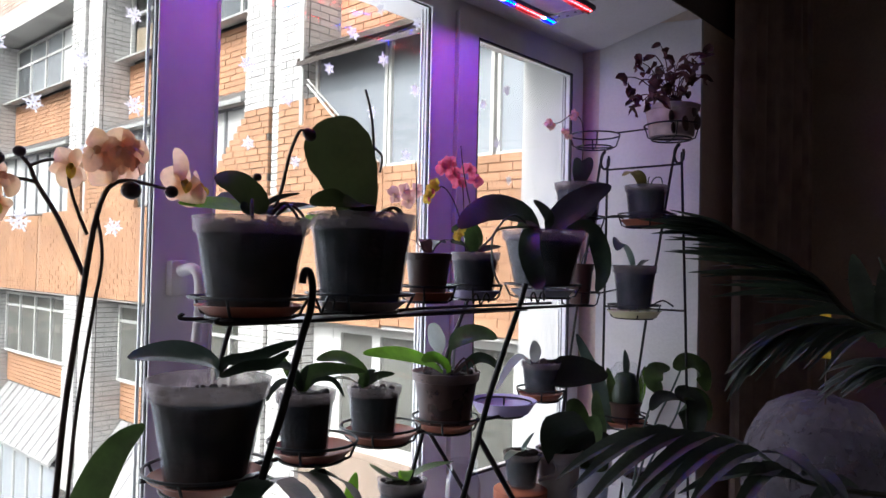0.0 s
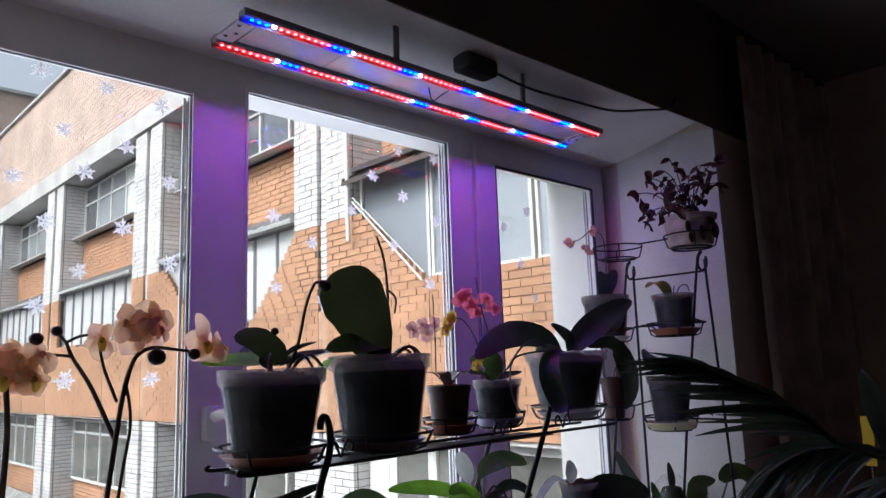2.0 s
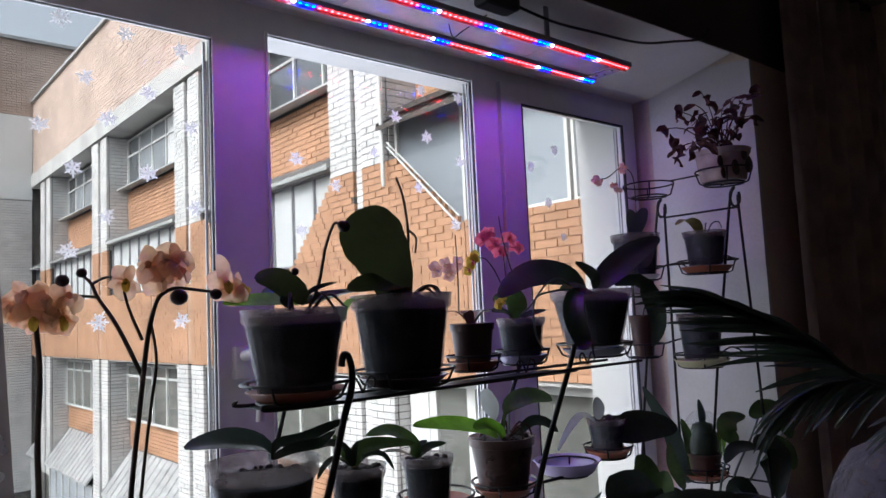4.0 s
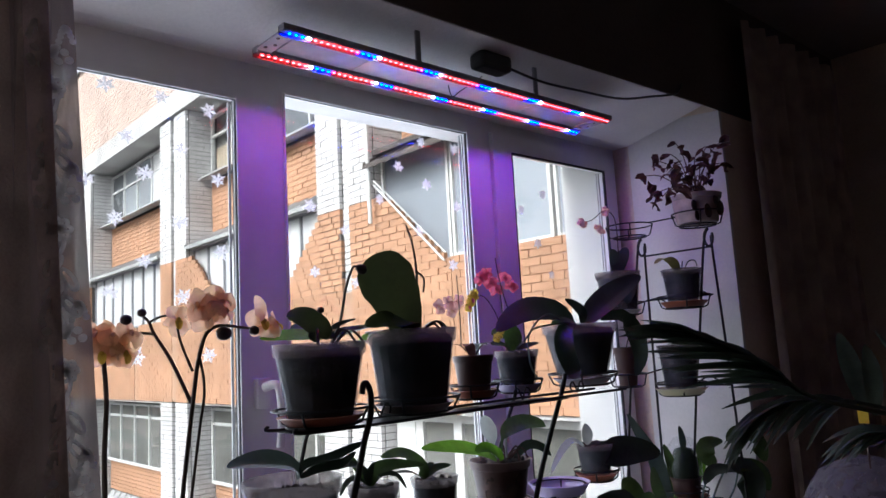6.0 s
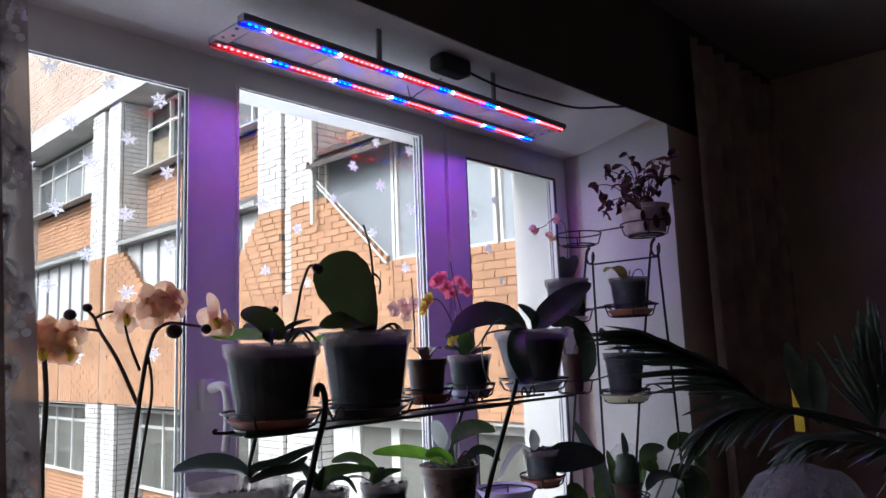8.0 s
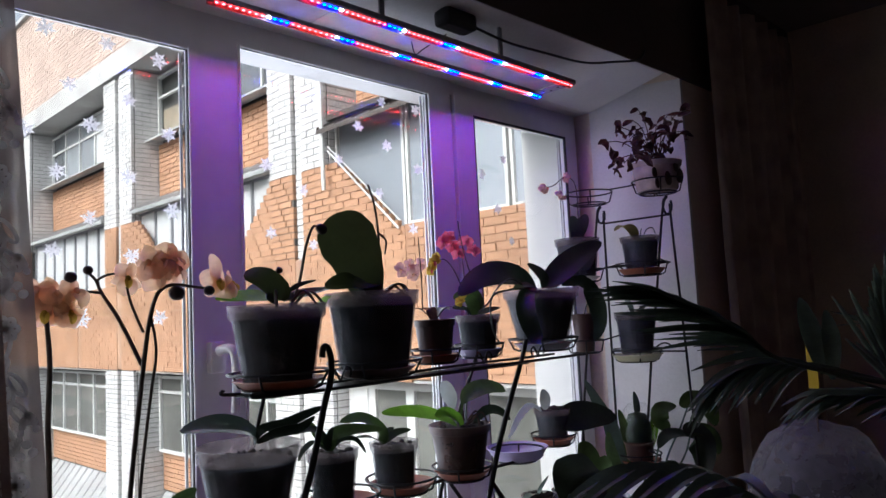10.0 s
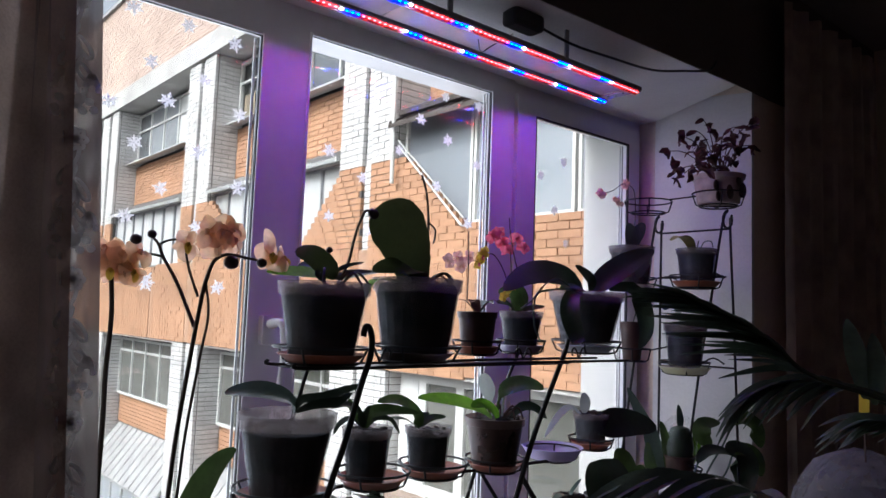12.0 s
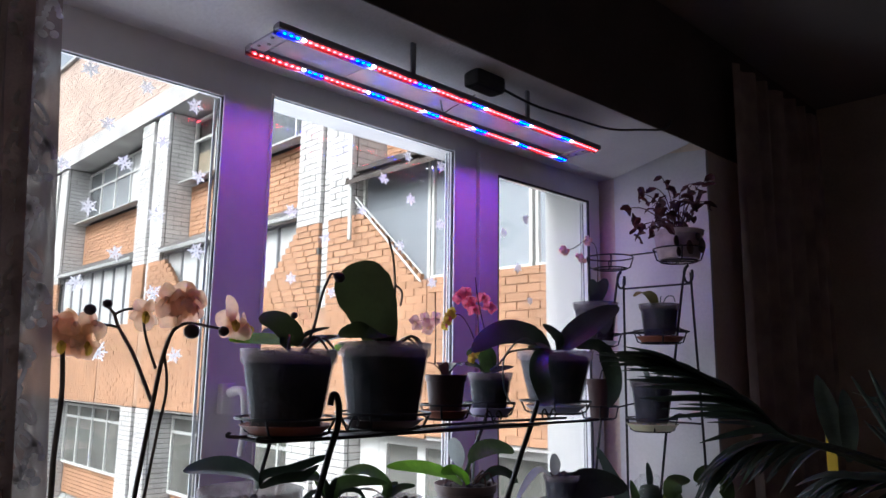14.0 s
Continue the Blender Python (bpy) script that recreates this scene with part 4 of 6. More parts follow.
def saucer(x, y, z, r, material, label, h=0.020):
    prof = [(r * 0.70, z), (r * 0.74, z), (r * 0.97, z + h - 0.001), (r, z + h), (r - 0.002, z + h + 0.001), (r * 0.93, z + h - 0.002), (r * 0.70, z + 0.0025), (0.002, z + 0.0025)]
    return solid("saucer", Shape().lathe(x, y, prof, 36), material, label, "saucer", smooth=True)


def blade(owner, path, width, material, up=(0, 0, 1), fold=0.12, thick=0.0016, steps=12, shape=None, label="", curl=0.0, name="leaf"):
    return part(name, Shape().leaf(path, width, up, fold, thick, shape, steps, curl), material, owner, label, smooth=True)


def stem(owner, path, r0, r1=None, material=None, name="stem", steps=24, n=7):
    line = spline(path, steps)
    r1 = r1 if r1 is not None else r0
    return part(name, Shape().tube(line, [r0 + (r1 - r0) * i / (len(line) - 1) for i in range(len(line))], n), material or STEM, owner, smooth=True)


def flower(owner, c, face, size, petal_mat, lip_mat, roll=0.0, droop=0.0):
    """A moth-orchid flower: two broad petals, three sepals and a lip, each its own part."""
    c, f = Vector(c), Vector(face).normalized()
    side = f.cross(Vector((0, 0, 1))).normalized()
    over = side.cross(f).normalized()
    s = Shape().ball(c + f * size * 0.08, size * 0.10, 1, 1, 1.2, 8, 5)
    s.leaf([c + f * size * 0.06, c + f * size * 0.20 - over * size * 0.12, c + f * size * 0.26 - over * size * 0.28], size * 0.24, f, 0.4, 0.0012, None, 6)
    heart = part("flower", s, lip_mat, owner, smooth=True)
    for ang, ln, wd, nm in ((90, 0.50, 0.36, "sepal"), (215, 0.50, 0.34, "sepal"), (325, 0.50, 0.34, "sepal"), (20, 0.56, 0.62, "petal"), (160, 0.56, 0.62, "petal")):
        a = radians(ang + roll)
        d = side * math.cos(a) + over * math.sin(a)
        lift = (0.08 + 0.07 * math.sin(roll * 1.7 + ang)) if nm == "petal" else -0.03
        p = [c + f * size * lift * 0.3, c + d * size * ln * 0.5 + f * size * (lift + 0.06), c + d * size * ln + f * size * (lift - droop)]
        part(nm, Shape().leaf(p, size * wd, f, 0.16 * math.sin(ang + 3 * roll), 0.0006, lambda q: math.sin(math.pi * min(1, q * 0.85 + 0.13)) ** 0.55, 14, 0.35 + 0.3 * math.sin(roll + ang)), petal_mat, heart, smooth=True)
    return heart


def bud(owner, c, r, material=None):
    return part("bud", Shape().ball(c, r, 0.85, 1.0, 0.9, 10, 7), material or BUD, owner, smooth=True)


def potted(name, x, y, z0, z1, r, R, material, label, category, group="", **kw):
    t = thing(name, (x, y, z0), label, category, group)
    top = pot_parts(t, x, y, z0, z1, r, R, material, **kw)
    return t, top


ORCHIDS = "orchids on the iron stand"
# upper tier
P, top = potted("potted_orchid", -0.82, 0.557, 1.440, 1.567, 0.054, 0.076, CLEARPOT, "orchid with short green leaves in a clear pot", "orchid", ORCHIDS)
blade(P, [(-0.820, 0.561, 1.571), (-0.810, 0.532, 1.577), (-0.800, 0.481, 1.576), (-0.790, 0.436, 1.574)], 0.035, LEAF_BRIGHT, up=(0.38, -0.23, 0.52))
blade(P, [(-0.820, 0.568, 1.573), (-0.812, 0.559, 1.589), (-0.805, 0.532, 1.603), (-0.797, 0.505, 1.608), (-0.790, 0.482, 1.606)], 0.040, LEAF_OLIVE, up=(0.63, -0.40, 0.18), curl=0.3)
blade(P, [(-0.840, 0.573, 1.575), (-0.843, 0.552, 1.589), (-0.847, 0.533, 1.592), (-0.850, 0.522, 1.590)], 0.021, LEAF_GREY, up=(0.42, -0.26, 0.46))
blade(P, [(-0.820, 0.565, 1.574), (-0.813, 0.579, 1.589), (-0.807, 0.594, 1.597), (-0.800, 0.617, 1.603)], 0.009, LEAF_DARK, up=(0.49, -0.34, 0.35))
blade(P, [(-0.820, 0.568, 1.571), (-0.810, 0.592, 1.583), (-0.800, 0.632, 1.589)], 0.014, LEAF_DARK, up=(0.41, -0.29, 0.46))
blade(P, [(-0.840, 0.591, 1.572), (-0.850, 0.645, 1.586), (-0.860, 0.694, 1.593)], 0.022, LEAF, up=(0.32, -0.24, 0.57))
blade(P, [(-0.800, 0.542, 1.568), (-0.790, 0.525, 1.576), (-0.780, 0.515, 1.584)], 0.013, LEAF_DARK, up=(0.59, -0.38, 0.25))
bud(P, (-0.795, 0.546, 1.618), 0.006)
bud(P, (-0.81, 0.640, 1.688), 0.010)
stem(P, [(-0.82, 0.575, top), (-0.81, 0.592, 1.60), (-0.81, 0.606, 1.655), (-0.81, 0.620, 1.688), (-0.81, 0.628, 1.693)], 0.0028, 0.002)
bud(P, (-0.81, 0.636, 1.690), 0.008)
for k in range(3):
    a = -0.6 + k * 0.9
    stem(P, [(-0.82 + 0.02 * math.cos(a), 0.557 + 0.02 * math.sin(a), top), (-0.82 + 0.05 * math.cos(a), 0.557 + 0.05 * math.sin(a), top + 0.03), (-0.82 + 0.075 * math.cos(a), 0.557 + 0.075 * math.sin(a), top + 0.008)], 0.0026, 0.002, name="root", steps=10)

P, top = potted("potted_orchid", -0.82, 0.750, 1.444, 1.584, 0.061, 0.082, CLEARPOT, "orchid with one big upright leaf in a clear pot", "orchid", ORCHIDS)
blade(P, [(-0.82, 0.742, top), (-0.815, 0.728, 1.610), (-0.81, 0.706, 1.648), (-0.81, 0.680, 1.684), (-0.81, 0.660, 1.712)], 0.106, LEAF_OLIVE, up=(0.8, -0.6, 0.15), fold=0.16, thick=0.0018, shape=lambda s: (0.42 + 0.58 * min(1, s * 1.45) ** 0.9) * math.sqrt(max(0.02, 1 - s ** 6)), steps=24)
blade(P, [(-0.82, 0.74, top), (-0.80, 0.69, 1.598), (-0.80, 0.635, 1.590)], 0.044, LEAF_OLIVE, up=(0.5, -0.4, 0.5))
blade(P, [(-0.82, 0.74, top), (-0.78, 0.71, 1.595), (-0.75, 0.66, 1.586)], 0.045, LEAF_OLIVE, up=(0.5, 0, 1))
blade(P, [(-0.82, 0.76, top), (-0.80, 0.79, 1.594), (-0.79, 0.812, 1.578)], 0.03, LEAF_DARK)
blade(P, [(-0.83, 0.72, top), (-0.84, 0.67, 1.575), (-0.84, 0.645, 1.535)], 0.03, LEAF_BRIGHT)
stem(P, [(-0.82, 0.752, top), (-0.82, 0.762, 1.625), (-0.82, 0.770, 1.675), (-0.82, 0.764, 1.736), (-0.82, 0.750, 1.775)], 0.003, 0.0018)
stem(P, [(-0.82, 0.768, 1.690), (-0.81, 0.778, 1.675), (-0.81, 0.775, 1.650)], 0.0022, 0.0016)
for k in range(2):
    stem(P, [(-0.81, 0.76, top), (-0.80 + 0.005 * k, 0.785 + 0.006 * k, 1.592 + 0.004 * (k % 3)), (-0.79, 0.80 + 0.006 * k, 1.575)], 0.0025, 0.002, DRY, name="root", steps=8)

P, top = potted("potted_orchid", -0.84, 0.920, 1.453, 1.530, 0.030, 0.040, BROWNPLASTIC, "small orchid with reddish leaves in a brown pot", "orchid", ORCHIDS)
for q, ln in ((0.6, 0.05), (2.4, 0.05), (3.8, 0.055), (5.2, 0.045), (1.5, 0.04)):
    blade(P, [(-0.84, 0.92, top), (-0.84 + 0.5 * ln * math.cos(q), 0.92 + 0.5 * ln * math.sin(q), top + 0.030), (-0.84 + ln * math.cos(q), 0.92 + ln * math.sin(q), top + 0.028)], 0.022, DRY if q > 3 else LEAF_DARK)
stem(P, [(-0.845, 0.895, 1.548), (-0.860, 0.910, 1.596), (-0.875, 0.923, 1.646), (-0.890, 0.935, 1.694)], 0.0014, 0.001)
for y, z in ((0.878, 1.628), (0.902, 1.636), (0.930, 1.640), (0.911, 1.622)):
    flower(P, (-0.885, y, z), (0.8, -0.6, 0.1), 0.029, PALEPINK, PEACH, roll=y * 900)

P, top = potted("potted_orchid", -0.84, 1.046, 1.455, 1.535, 0.035, 0.046, CLEARPOT, "miniature orchid with magenta flowers in a clear pot", "orchid", ORCHIDS)
blade(P, [(-0.840, 1.040, 1.535), (-0.833, 1.022, 1.553), (-0.827, 0.989, 1.568), (-0.820, 0.957, 1.566)], 0.037, LEAF, up=(0.45, -0.53, 0.27))
blade(P, [(-0.840, 1.044, 1.535), (-0.843, 1.050, 1.557), (-0.847, 1.040, 1.579), (-0.850, 1.031, 1.585)], 0.030, LEAF, up=(0.45, -0.54, 0.27))
blade(P, [(-0.830, 1.040, 1.535), (-0.825, 1.061, 1.542), (-0.820, 1.095, 1.547)], 0.014, LEAF_DARK, up=(0.37, -0.47, 0.39))
blade(P, [(-0.830, 1.016, 1.534), (-0.820, 0.980, 1.547), (-0.810, 0.942, 1.548)], 0.022, LEAF_DARK, up=(0.39, -0.45, 0.38))
stem(P, [(-0.840, 1.053, 1.536), (-0.845, 1.051, 1.584), (-0.850, 1.033, 1.640), (-0.855, 1.022, 1.696), (-0.860, 1.022, 1.730)], 0.0017, 0.001)
stem(P, [(-0.840, 1.018, 1.535), (-0.847, 1.021, 1.577), (-0.853, 1.024, 1.634), (-0.860, 1.027, 1.671)], 0.0014, 0.001)
stem(P, [(-0.840, 1.024, 1.535), (-0.845, 1.003, 1.601), (-0.850, 0.984, 1.636), (-0.855, 0.967, 1.649), (-0.860, 0.952, 1.638)], 0.0013, 0.001)
for y, z in ((0.978, 1.684), (1.006, 1.676), (1.020, 1.661), (1.047, 1.687), (1.067, 1.670), (0.994, 1.695)):
    flower(P, (-0.862, y, z), (0.85, -0.5, 0.1 - (y % 0.03) * 8), 0.030, MAGENTA, MAGENTA, roll=y * 700)
for y, z, sz in ((0.951, 1.642, 0.028), (0.941, 1.627, 0.022), (0.955, 1.653, 0.020)):
    flower(P, (-0.862, y, z), (0.7, -0.6, -0.1), sz, YELLOWPETAL, MAGENTA, roll=y * 700)
for y, z in ((0.959, 1.562), (0.975, 1.578)):
    flower(P, (-0.805, y, z), (0.85, -0.5, 0.2), 0.022, YELLOWPETAL, YELLOWPETAL, roll=y * 700)

P, top = potted("potted_orchid", -0.82, 1.236, 1.466, 1.584, 0.056, 0.084, CLEARPOT, "orchid with wide dark drooping leaves in a clear pot", "orchid", ORCHIDS)
blade(P, [(-0.820, 1.216, 1.583), (-0.815, 1.156, 1.613), (-0.810, 1.078, 1.618), (-0.805, 1.007, 1.602), (-0.800, 0.952, 1.573)], 0.062, LEAF_DARK, up=(0.43, -0.55, 0.25), curl=0.2)
blade(P, [(-0.820, 1.248, 1.585), (-0.810, 1.240, 1.607), (-0.800, 1.201, 1.624), (-0.790, 1.155, 1.637)], 0.023, LEAF_DARK, up=(0.45, -0.66, 0.14))
blade(P, [(-0.820, 1.262, 1.585), (-0.813, 1.292, 1.614), (-0.807, 1.380, 1.662), (-0.800, 1.464, 1.696)], 0.061, LEAF_DARK, up=(0.37, -0.59, 0.24))
blade(P, [(-0.820, 1.314, 1.593), (-0.812, 1.392, 1.599), (-0.805, 1.433, 1.554), (-0.797, 1.434, 1.498), (-0.790, 1.396, 1.458)], 0.042, LEAF_DARK, up=(0.38, -0.65, 0.24))
blade(P, [(-0.800, 1.192, 1.585), (-0.784, 1.141, 1.571), (-0.768, 1.116, 1.533), (-0.751, 1.120, 1.482), (-0.735, 1.107, 1.470)], 0.040, LEAF_DARK, up=(0.49, -0.70, 0.14))
blade(P, [(-0.810, 1.217, 1.583), (-0.800, 1.164, 1.591), (-0.790, 1.105, 1.585)], 0.021, LEAF, up=(0.35, -0.49, 0.37))
stem(P, [(-0.800, 1.164, 1.584), (-0.793, 1.108, 1.605), (-0.786, 1.064, 1.595), (-0.779, 1.031, 1.576), (-0.772, 1.001, 1.555), (-0.765, 0.965, 1.539)], 0.0022, 0.0016, LEAF_GREY, name="root")
stem(P, [(-0.800, 1.183, 1.585), (-0.789, 1.086, 1.582), (-0.778, 1.021, 1.566), (-0.766, 1.004, 1.511), (-0.755, 1.011, 1.477)], 0.0022, 0.0016, LEAF_GREY, name="root")

for x, y, z, r, m in ((-0.82, 0.557, 1.4375, 0.072, TERRACOTTA), (-0.82, 0.750, 1.4395, 0.072, BROWNPLASTIC), (-0.84, 0.920, 1.4485, 0.046, TERRACOTTA), (-0.84, 1.046, 1.4505, 0.048, LILAC), (-0.82, 1.236, 1.4515, 0.066, GREYPOT)):
    saucer(x, y, z, r, m, {"terracotta_plastic": "terracotta saucer in a wire ring", "brown_plastic": "dark brown saucer in a wire ring", "lilac_plastic": "lilac saucer in a wire ring", "grey_plastic": "grey saucer in a wire ring"}[m.name], h=0.014)

# lower tier
P, top = potted("potted_orchid", -0.84, 0.513, 1.222, 1.358, 0.052, 0.078, CLEARPOT, "orchid with two flat leaves in a large clear pot", "orchid", ORCHIDS, soil=0.024)
blade(P, [(-0.840, 0.522, 1.357), (-0.830, 0.507, 1.376), (-0.820, 0.469, 1.388), (-0.810, 0.427, 1.394), (-0.800, 0.386, 1.395)], 0.045, LEAF_GREY, up=(0.44, -0.24, 0.57), fold=0.2)
blade(P, [(-0.840, 0.523, 1.357), (-0.835, 0.533, 1.376), (-0.830, 0.572, 1.379), (-0.825, 0.614, 1.391), (-0.820, 0.643, 1.399)], 0.021, LEAF_DARK, up=(0.41, -0.28, 0.56))
blade(P, [(-0.820, 0.516, 1.360), (-0.810, 0.542, 1.370), (-0.800, 0.579, 1.374), (-0.790, 0.600, 1.390)], 0.020, LEAF_DARK, up=(0.41, -0.28, 0.57))
P, top = potted("potted_orchid", -0.85, 0.675, 1.226, 1.323, 0.034, 0.044, CLEARPOT, "young orchid with dark strap leaves in a clear pot", "orchid", ORCHIDS, soil=0.008)
blade(P, [(-0.850, 0.672, 1.321), (-0.843, 0.673, 1.345), (-0.837, 0.715, 1.350), (-0.830, 0.775, 1.342)], 0.027, LEAF, up=(0.42, -0.34, 0.53))
blade(P, [(-0.850, 0.669, 1.322), (-0.845, 0.667, 1.345), (-0.840, 0.671, 1.361)], 0.010, LEAF_DARK, up=(0.63, -0.48, 0.32))
blade(P, [(-0.850, 0.674, 1.321), (-0.840, 0.686, 1.337), (-0.830, 0.710, 1.335), (-0.820, 0.723, 1.311)], 0.010, LEAF_DARK, up=(0.46, -0.37, 0.50))
blade(P, [(-0.850, 0.664, 1.322), (-0.840, 0.631, 1.341), (-0.830, 0.603, 1.333), (-0.820, 0.587, 1.320)], 0.010, LEAF_DARK, up=(0.48, -0.35, 0.50))
blade(P, [(-0.850, 0.666, 1.322), (-0.843, 0.648, 1.352), (-0.837, 0.616, 1.364), (-0.830, 0.587, 1.361)], 0.018, LEAF_DARK, up=(0.44, -0.32, 0.53))
blade(P, [(-0.860, 0.673, 1.322), (-0.860, 0.655, 1.344), (-0.860, 0.645, 1.361), (-0.860, 0.640, 1.372)], 0.013, LEAF, up=(0.56, -0.41, 0.40))
P, top = potted("potted_orchid", -0.87, 0.830, 1.226, 1.311, 0.036, 0.045, CLEARPOT, "young orchid with green leaves in a small clear pot", "orchid", ORCHIDS, soil=0.010)
blade(P, [(-0.870, 0.808, 1.310), (-0.867, 0.793, 1.338), (-0.863, 0.748, 1.362), (-0.860, 0.701, 1.362)], 0.032, LEAF, up=(0.41, -0.35, 0.53))
blade(P, [(-0.870, 0.808, 1.310), (-0.860, 0.827, 1.326), (-0.850, 0.855, 1.329)], 0.016, LEAF_DARK, up=(0.40, -0.37, 0.53))
blade(P, [(-0.870, 0.802, 1.311), (-0.855, 0.759, 1.329), (-0.840, 0.716, 1.336)], 0.012, LEAF_DARK, up=(0.37, -0.32, 0.58))
blade(P, [(-0.870, 0.808, 1.310), (-0.870, 0.811, 1.328), (-0.870, 0.831, 1.335)], 0.012, LEAF_DARK, up=(0.51, -0.47, 0.41))
P, top = potted("potted_orchid", -0.89, 1.028, 1.210, 1.314, 0.045, 0.063, ROSYPOT, "orchid with bright green leaves in a rosy-grey pot", "orchid", ORCHIDS, soil=0.006)
blade(P, [(-0.890, 1.021, 1.310), (-0.877, 0.953, 1.338), (-0.863, 0.870, 1.356), (-0.850, 0.786, 1.366)], 0.044, LEAF_BRIGHT, up=(0.38, -0.39, 0.52))
blade(P, [(-0.880, 1.026, 1.309), (-0.870, 0.998, 1.330), (-0.860, 0.957, 1.344), (-0.850, 0.922, 1.342)], 0.034, LEAF_BRIGHT, up=(0.43, -0.48, 0.44))
blade(P, [(-0.890, 1.034, 1.309), (-0.885, 1.035, 1.352), (-0.880, 1.056, 1.372), (-0.875, 1.100, 1.380), (-0.870, 1.152, 1.371)], 0.043, LEAF, up=(0.38, -0.46, 0.46), shape=lambda q: 0.12 if q < 0.32 else math.sin(math.pi * min(1, (q - 0.3) * 1.28 + 0.06)) ** 0.6)
blade(P, [(-0.880, 1.058, 1.308), (-0.873, 1.091, 1.331), (-0.867, 1.127, 1.327), (-0.860, 1.155, 1.306)], 0.026, LEAF_DARK, up=(0.37, -0.46, 0.48))
blade(P, [(-0.900, 1.028, 1.314), (-0.903, 1.024, 1.351), (-0.907, 1.017, 1.376), (-0.910, 1.008, 1.402)], 0.032, LEAF_PALE, up=(0.57, -0.62, 0.24), shape=lambda q: 0.1 if q < 0.3 else math.sin(math.pi * min(1, (q - 0.28) * 1.25 + 0.06)) ** 0.6)
stem(P, [(-0.890, 1.048, 1.308), (-0.890, 1.053, 1.361), (-0.890, 1.072, 1.387), (-0.890, 1.112, 1.395)], 0.0028, 0.002, LEAF_PALE, name="stake")
for k in range(6):
    a = 0.8 * k
    stem(P, [(-0.89 + 0.015 * math.cos(a), 1.03 + 0.015 * math.sin(a), top), (-0.89 + 0.035 * math.cos(a), 1.04 + 0.04 * math.sin(a), top + 0.025), (-0.89 + 0.045 * math.cos(a), 1.04 + 0.055 * math.sin(a), top + 0.002)], 0.0022, 0.0018, DRY, name="root", steps=8)
P, top = potted("potted_orchid", -0.95, 1.427, 1.218, 1.292, 0.036, 0.046, CLEARPOT, "small orchid with one grey leaf in a clear pot", "orchid", ORCHIDS, soil=0.004)
blade(P, [(-0.950, 1.398, 1.292), (-0.950, 1.403, 1.317), (-0.950, 1.396, 1.343)], 0.027, LEAF_PALE, up=(0.45, -0.65, 0.29))
blade(P, [(-0.950, 1.387, 1.289), (-0.940, 1.329, 1.311), (-0.930, 1.271, 1.289), (-0.920, 1.220, 1.251)], 0.018, LEAF_PALE, up=(0.41, -0.56, 0.40))
blade(P, [(-0.940, 1.417, 1.283), (-0.917, 1.441, 1.268), (-0.893, 1.513, 1.267), (-0.870, 1.591, 1.254)], 0.076, LEAF_DARK, up=(0.42, -0.67, 0.31))
plate = saucer(-0.93, 1.259, 1.2005, 0.072, LILAC, "empty lilac plastic saucer in a wire ring", h=0.026)
for x, y, z, r in ((-0.84, 0.513, 1.2185, 0.074), (-0.85, 0.690, 1.2225, 0.062), (-0.87, 0.845, 1.2185, 0.062), (-0.89, 1.030, 1.2055, 0.058), (-0.95, 1.428, 1.2055, 0.052)):
    saucer(x, y, z, r, TERRACOTTA, "terracotta plastic saucer in a wire ring", h=0.015)

# the flowering orchid beside the curtain
P, top = potted("potted_orchid", -0.90, 0.30, SILL, 1.01, 0.055, 0.078, CLEARPOT, "tall moth orchid with peach flowers on two spikes", "orchid")
stem(P, [(-0.88, 0.315, top), (-0.84, 0.325, 1.20), (-0.82, 0.327, 1.334), (-0.81, 0.336, 1.448), (-0.80, 0.343, 1.534), (-0.80, 0.350, 1.567)], 0.0036, 0.0030, n=9)
stem(P, [(-0.875, 0.32, top), (-0.83, 0.333, 1.20), (-0.812, 0.337, 1.34), (-0.80, 0.346, 1.45), (-0.795, 0.352, 1.51), (-0.80, 0.346, 1.56)], 0.0024, 0.0019)
stem(P, [(-0.80, 0.348, 1.560), (-0.80, 0.358, 1.586), (-0.80, 0.378, 1.597), (-0.80, 0.41, 1.594), (-0.80, 0.44, 1.590)], 0.0030, 0.0018)
stem(P, [(-0.815, 0.341, 1.490), (-0.82, 0.315, 1.550), (-0.82, 0.292, 1.587), (-0.82, 0.284, 1.605), (-0.82, 0.273, 1.616)], 0.0030, 0.0018)
stem(P, [(-0.82, 0.284, 1.604), (-0.82, 0.300, 1.612), (-0.81, 0.318, 1.614)], 0.0020, 0.0015)
stem(P, [(-0.82, 0.290, 1.588), (-0.82, 0.276, 1.590), (-0.82, 0.262, 1.590)], 0.0020, 0.0015)
stem(P, [(-0.80, 0.337, 1.534), (-0.80, 0.322, 1.571), (-0.80, 0.316, 1.595)], 0.0022, 0.0016)
bud(P, (-0.785, 0.377, 1.585), 0.0115)
bud(P, (-0.81, 0.250, 1.608), 0.008)
bud(P, (-0.81, 0.271, 1.617), 0.0065)
bud(P, (-0.79, 0.427, 1.588), 0.008)
for y, z, sz, fc in ((0.320, 1.606, 0.042, (0.9, -0.3, -0.2)), (0.346, 1.626, 0.046, (0.5, -0.8, 0.1)), (0.366, 1.628, 0.052, (0.8, -0.5, 0.2)), (0.386, 1.618, 0.050, (0.9, 0.2, -0.1)), (0.362, 1.610, 0.050, (0.9, -0.2, -0.4)), (0.378, 1.630, 0.046, (0.7, 0.5, 0.3))):
    flower(P, (-0.80 + (z - 1.62) * 0.4, y, z), fc, sz, PEACH, YELLOWPETAL if y < 0.33 else PEACH, roll=y * 800, droop=0.06)
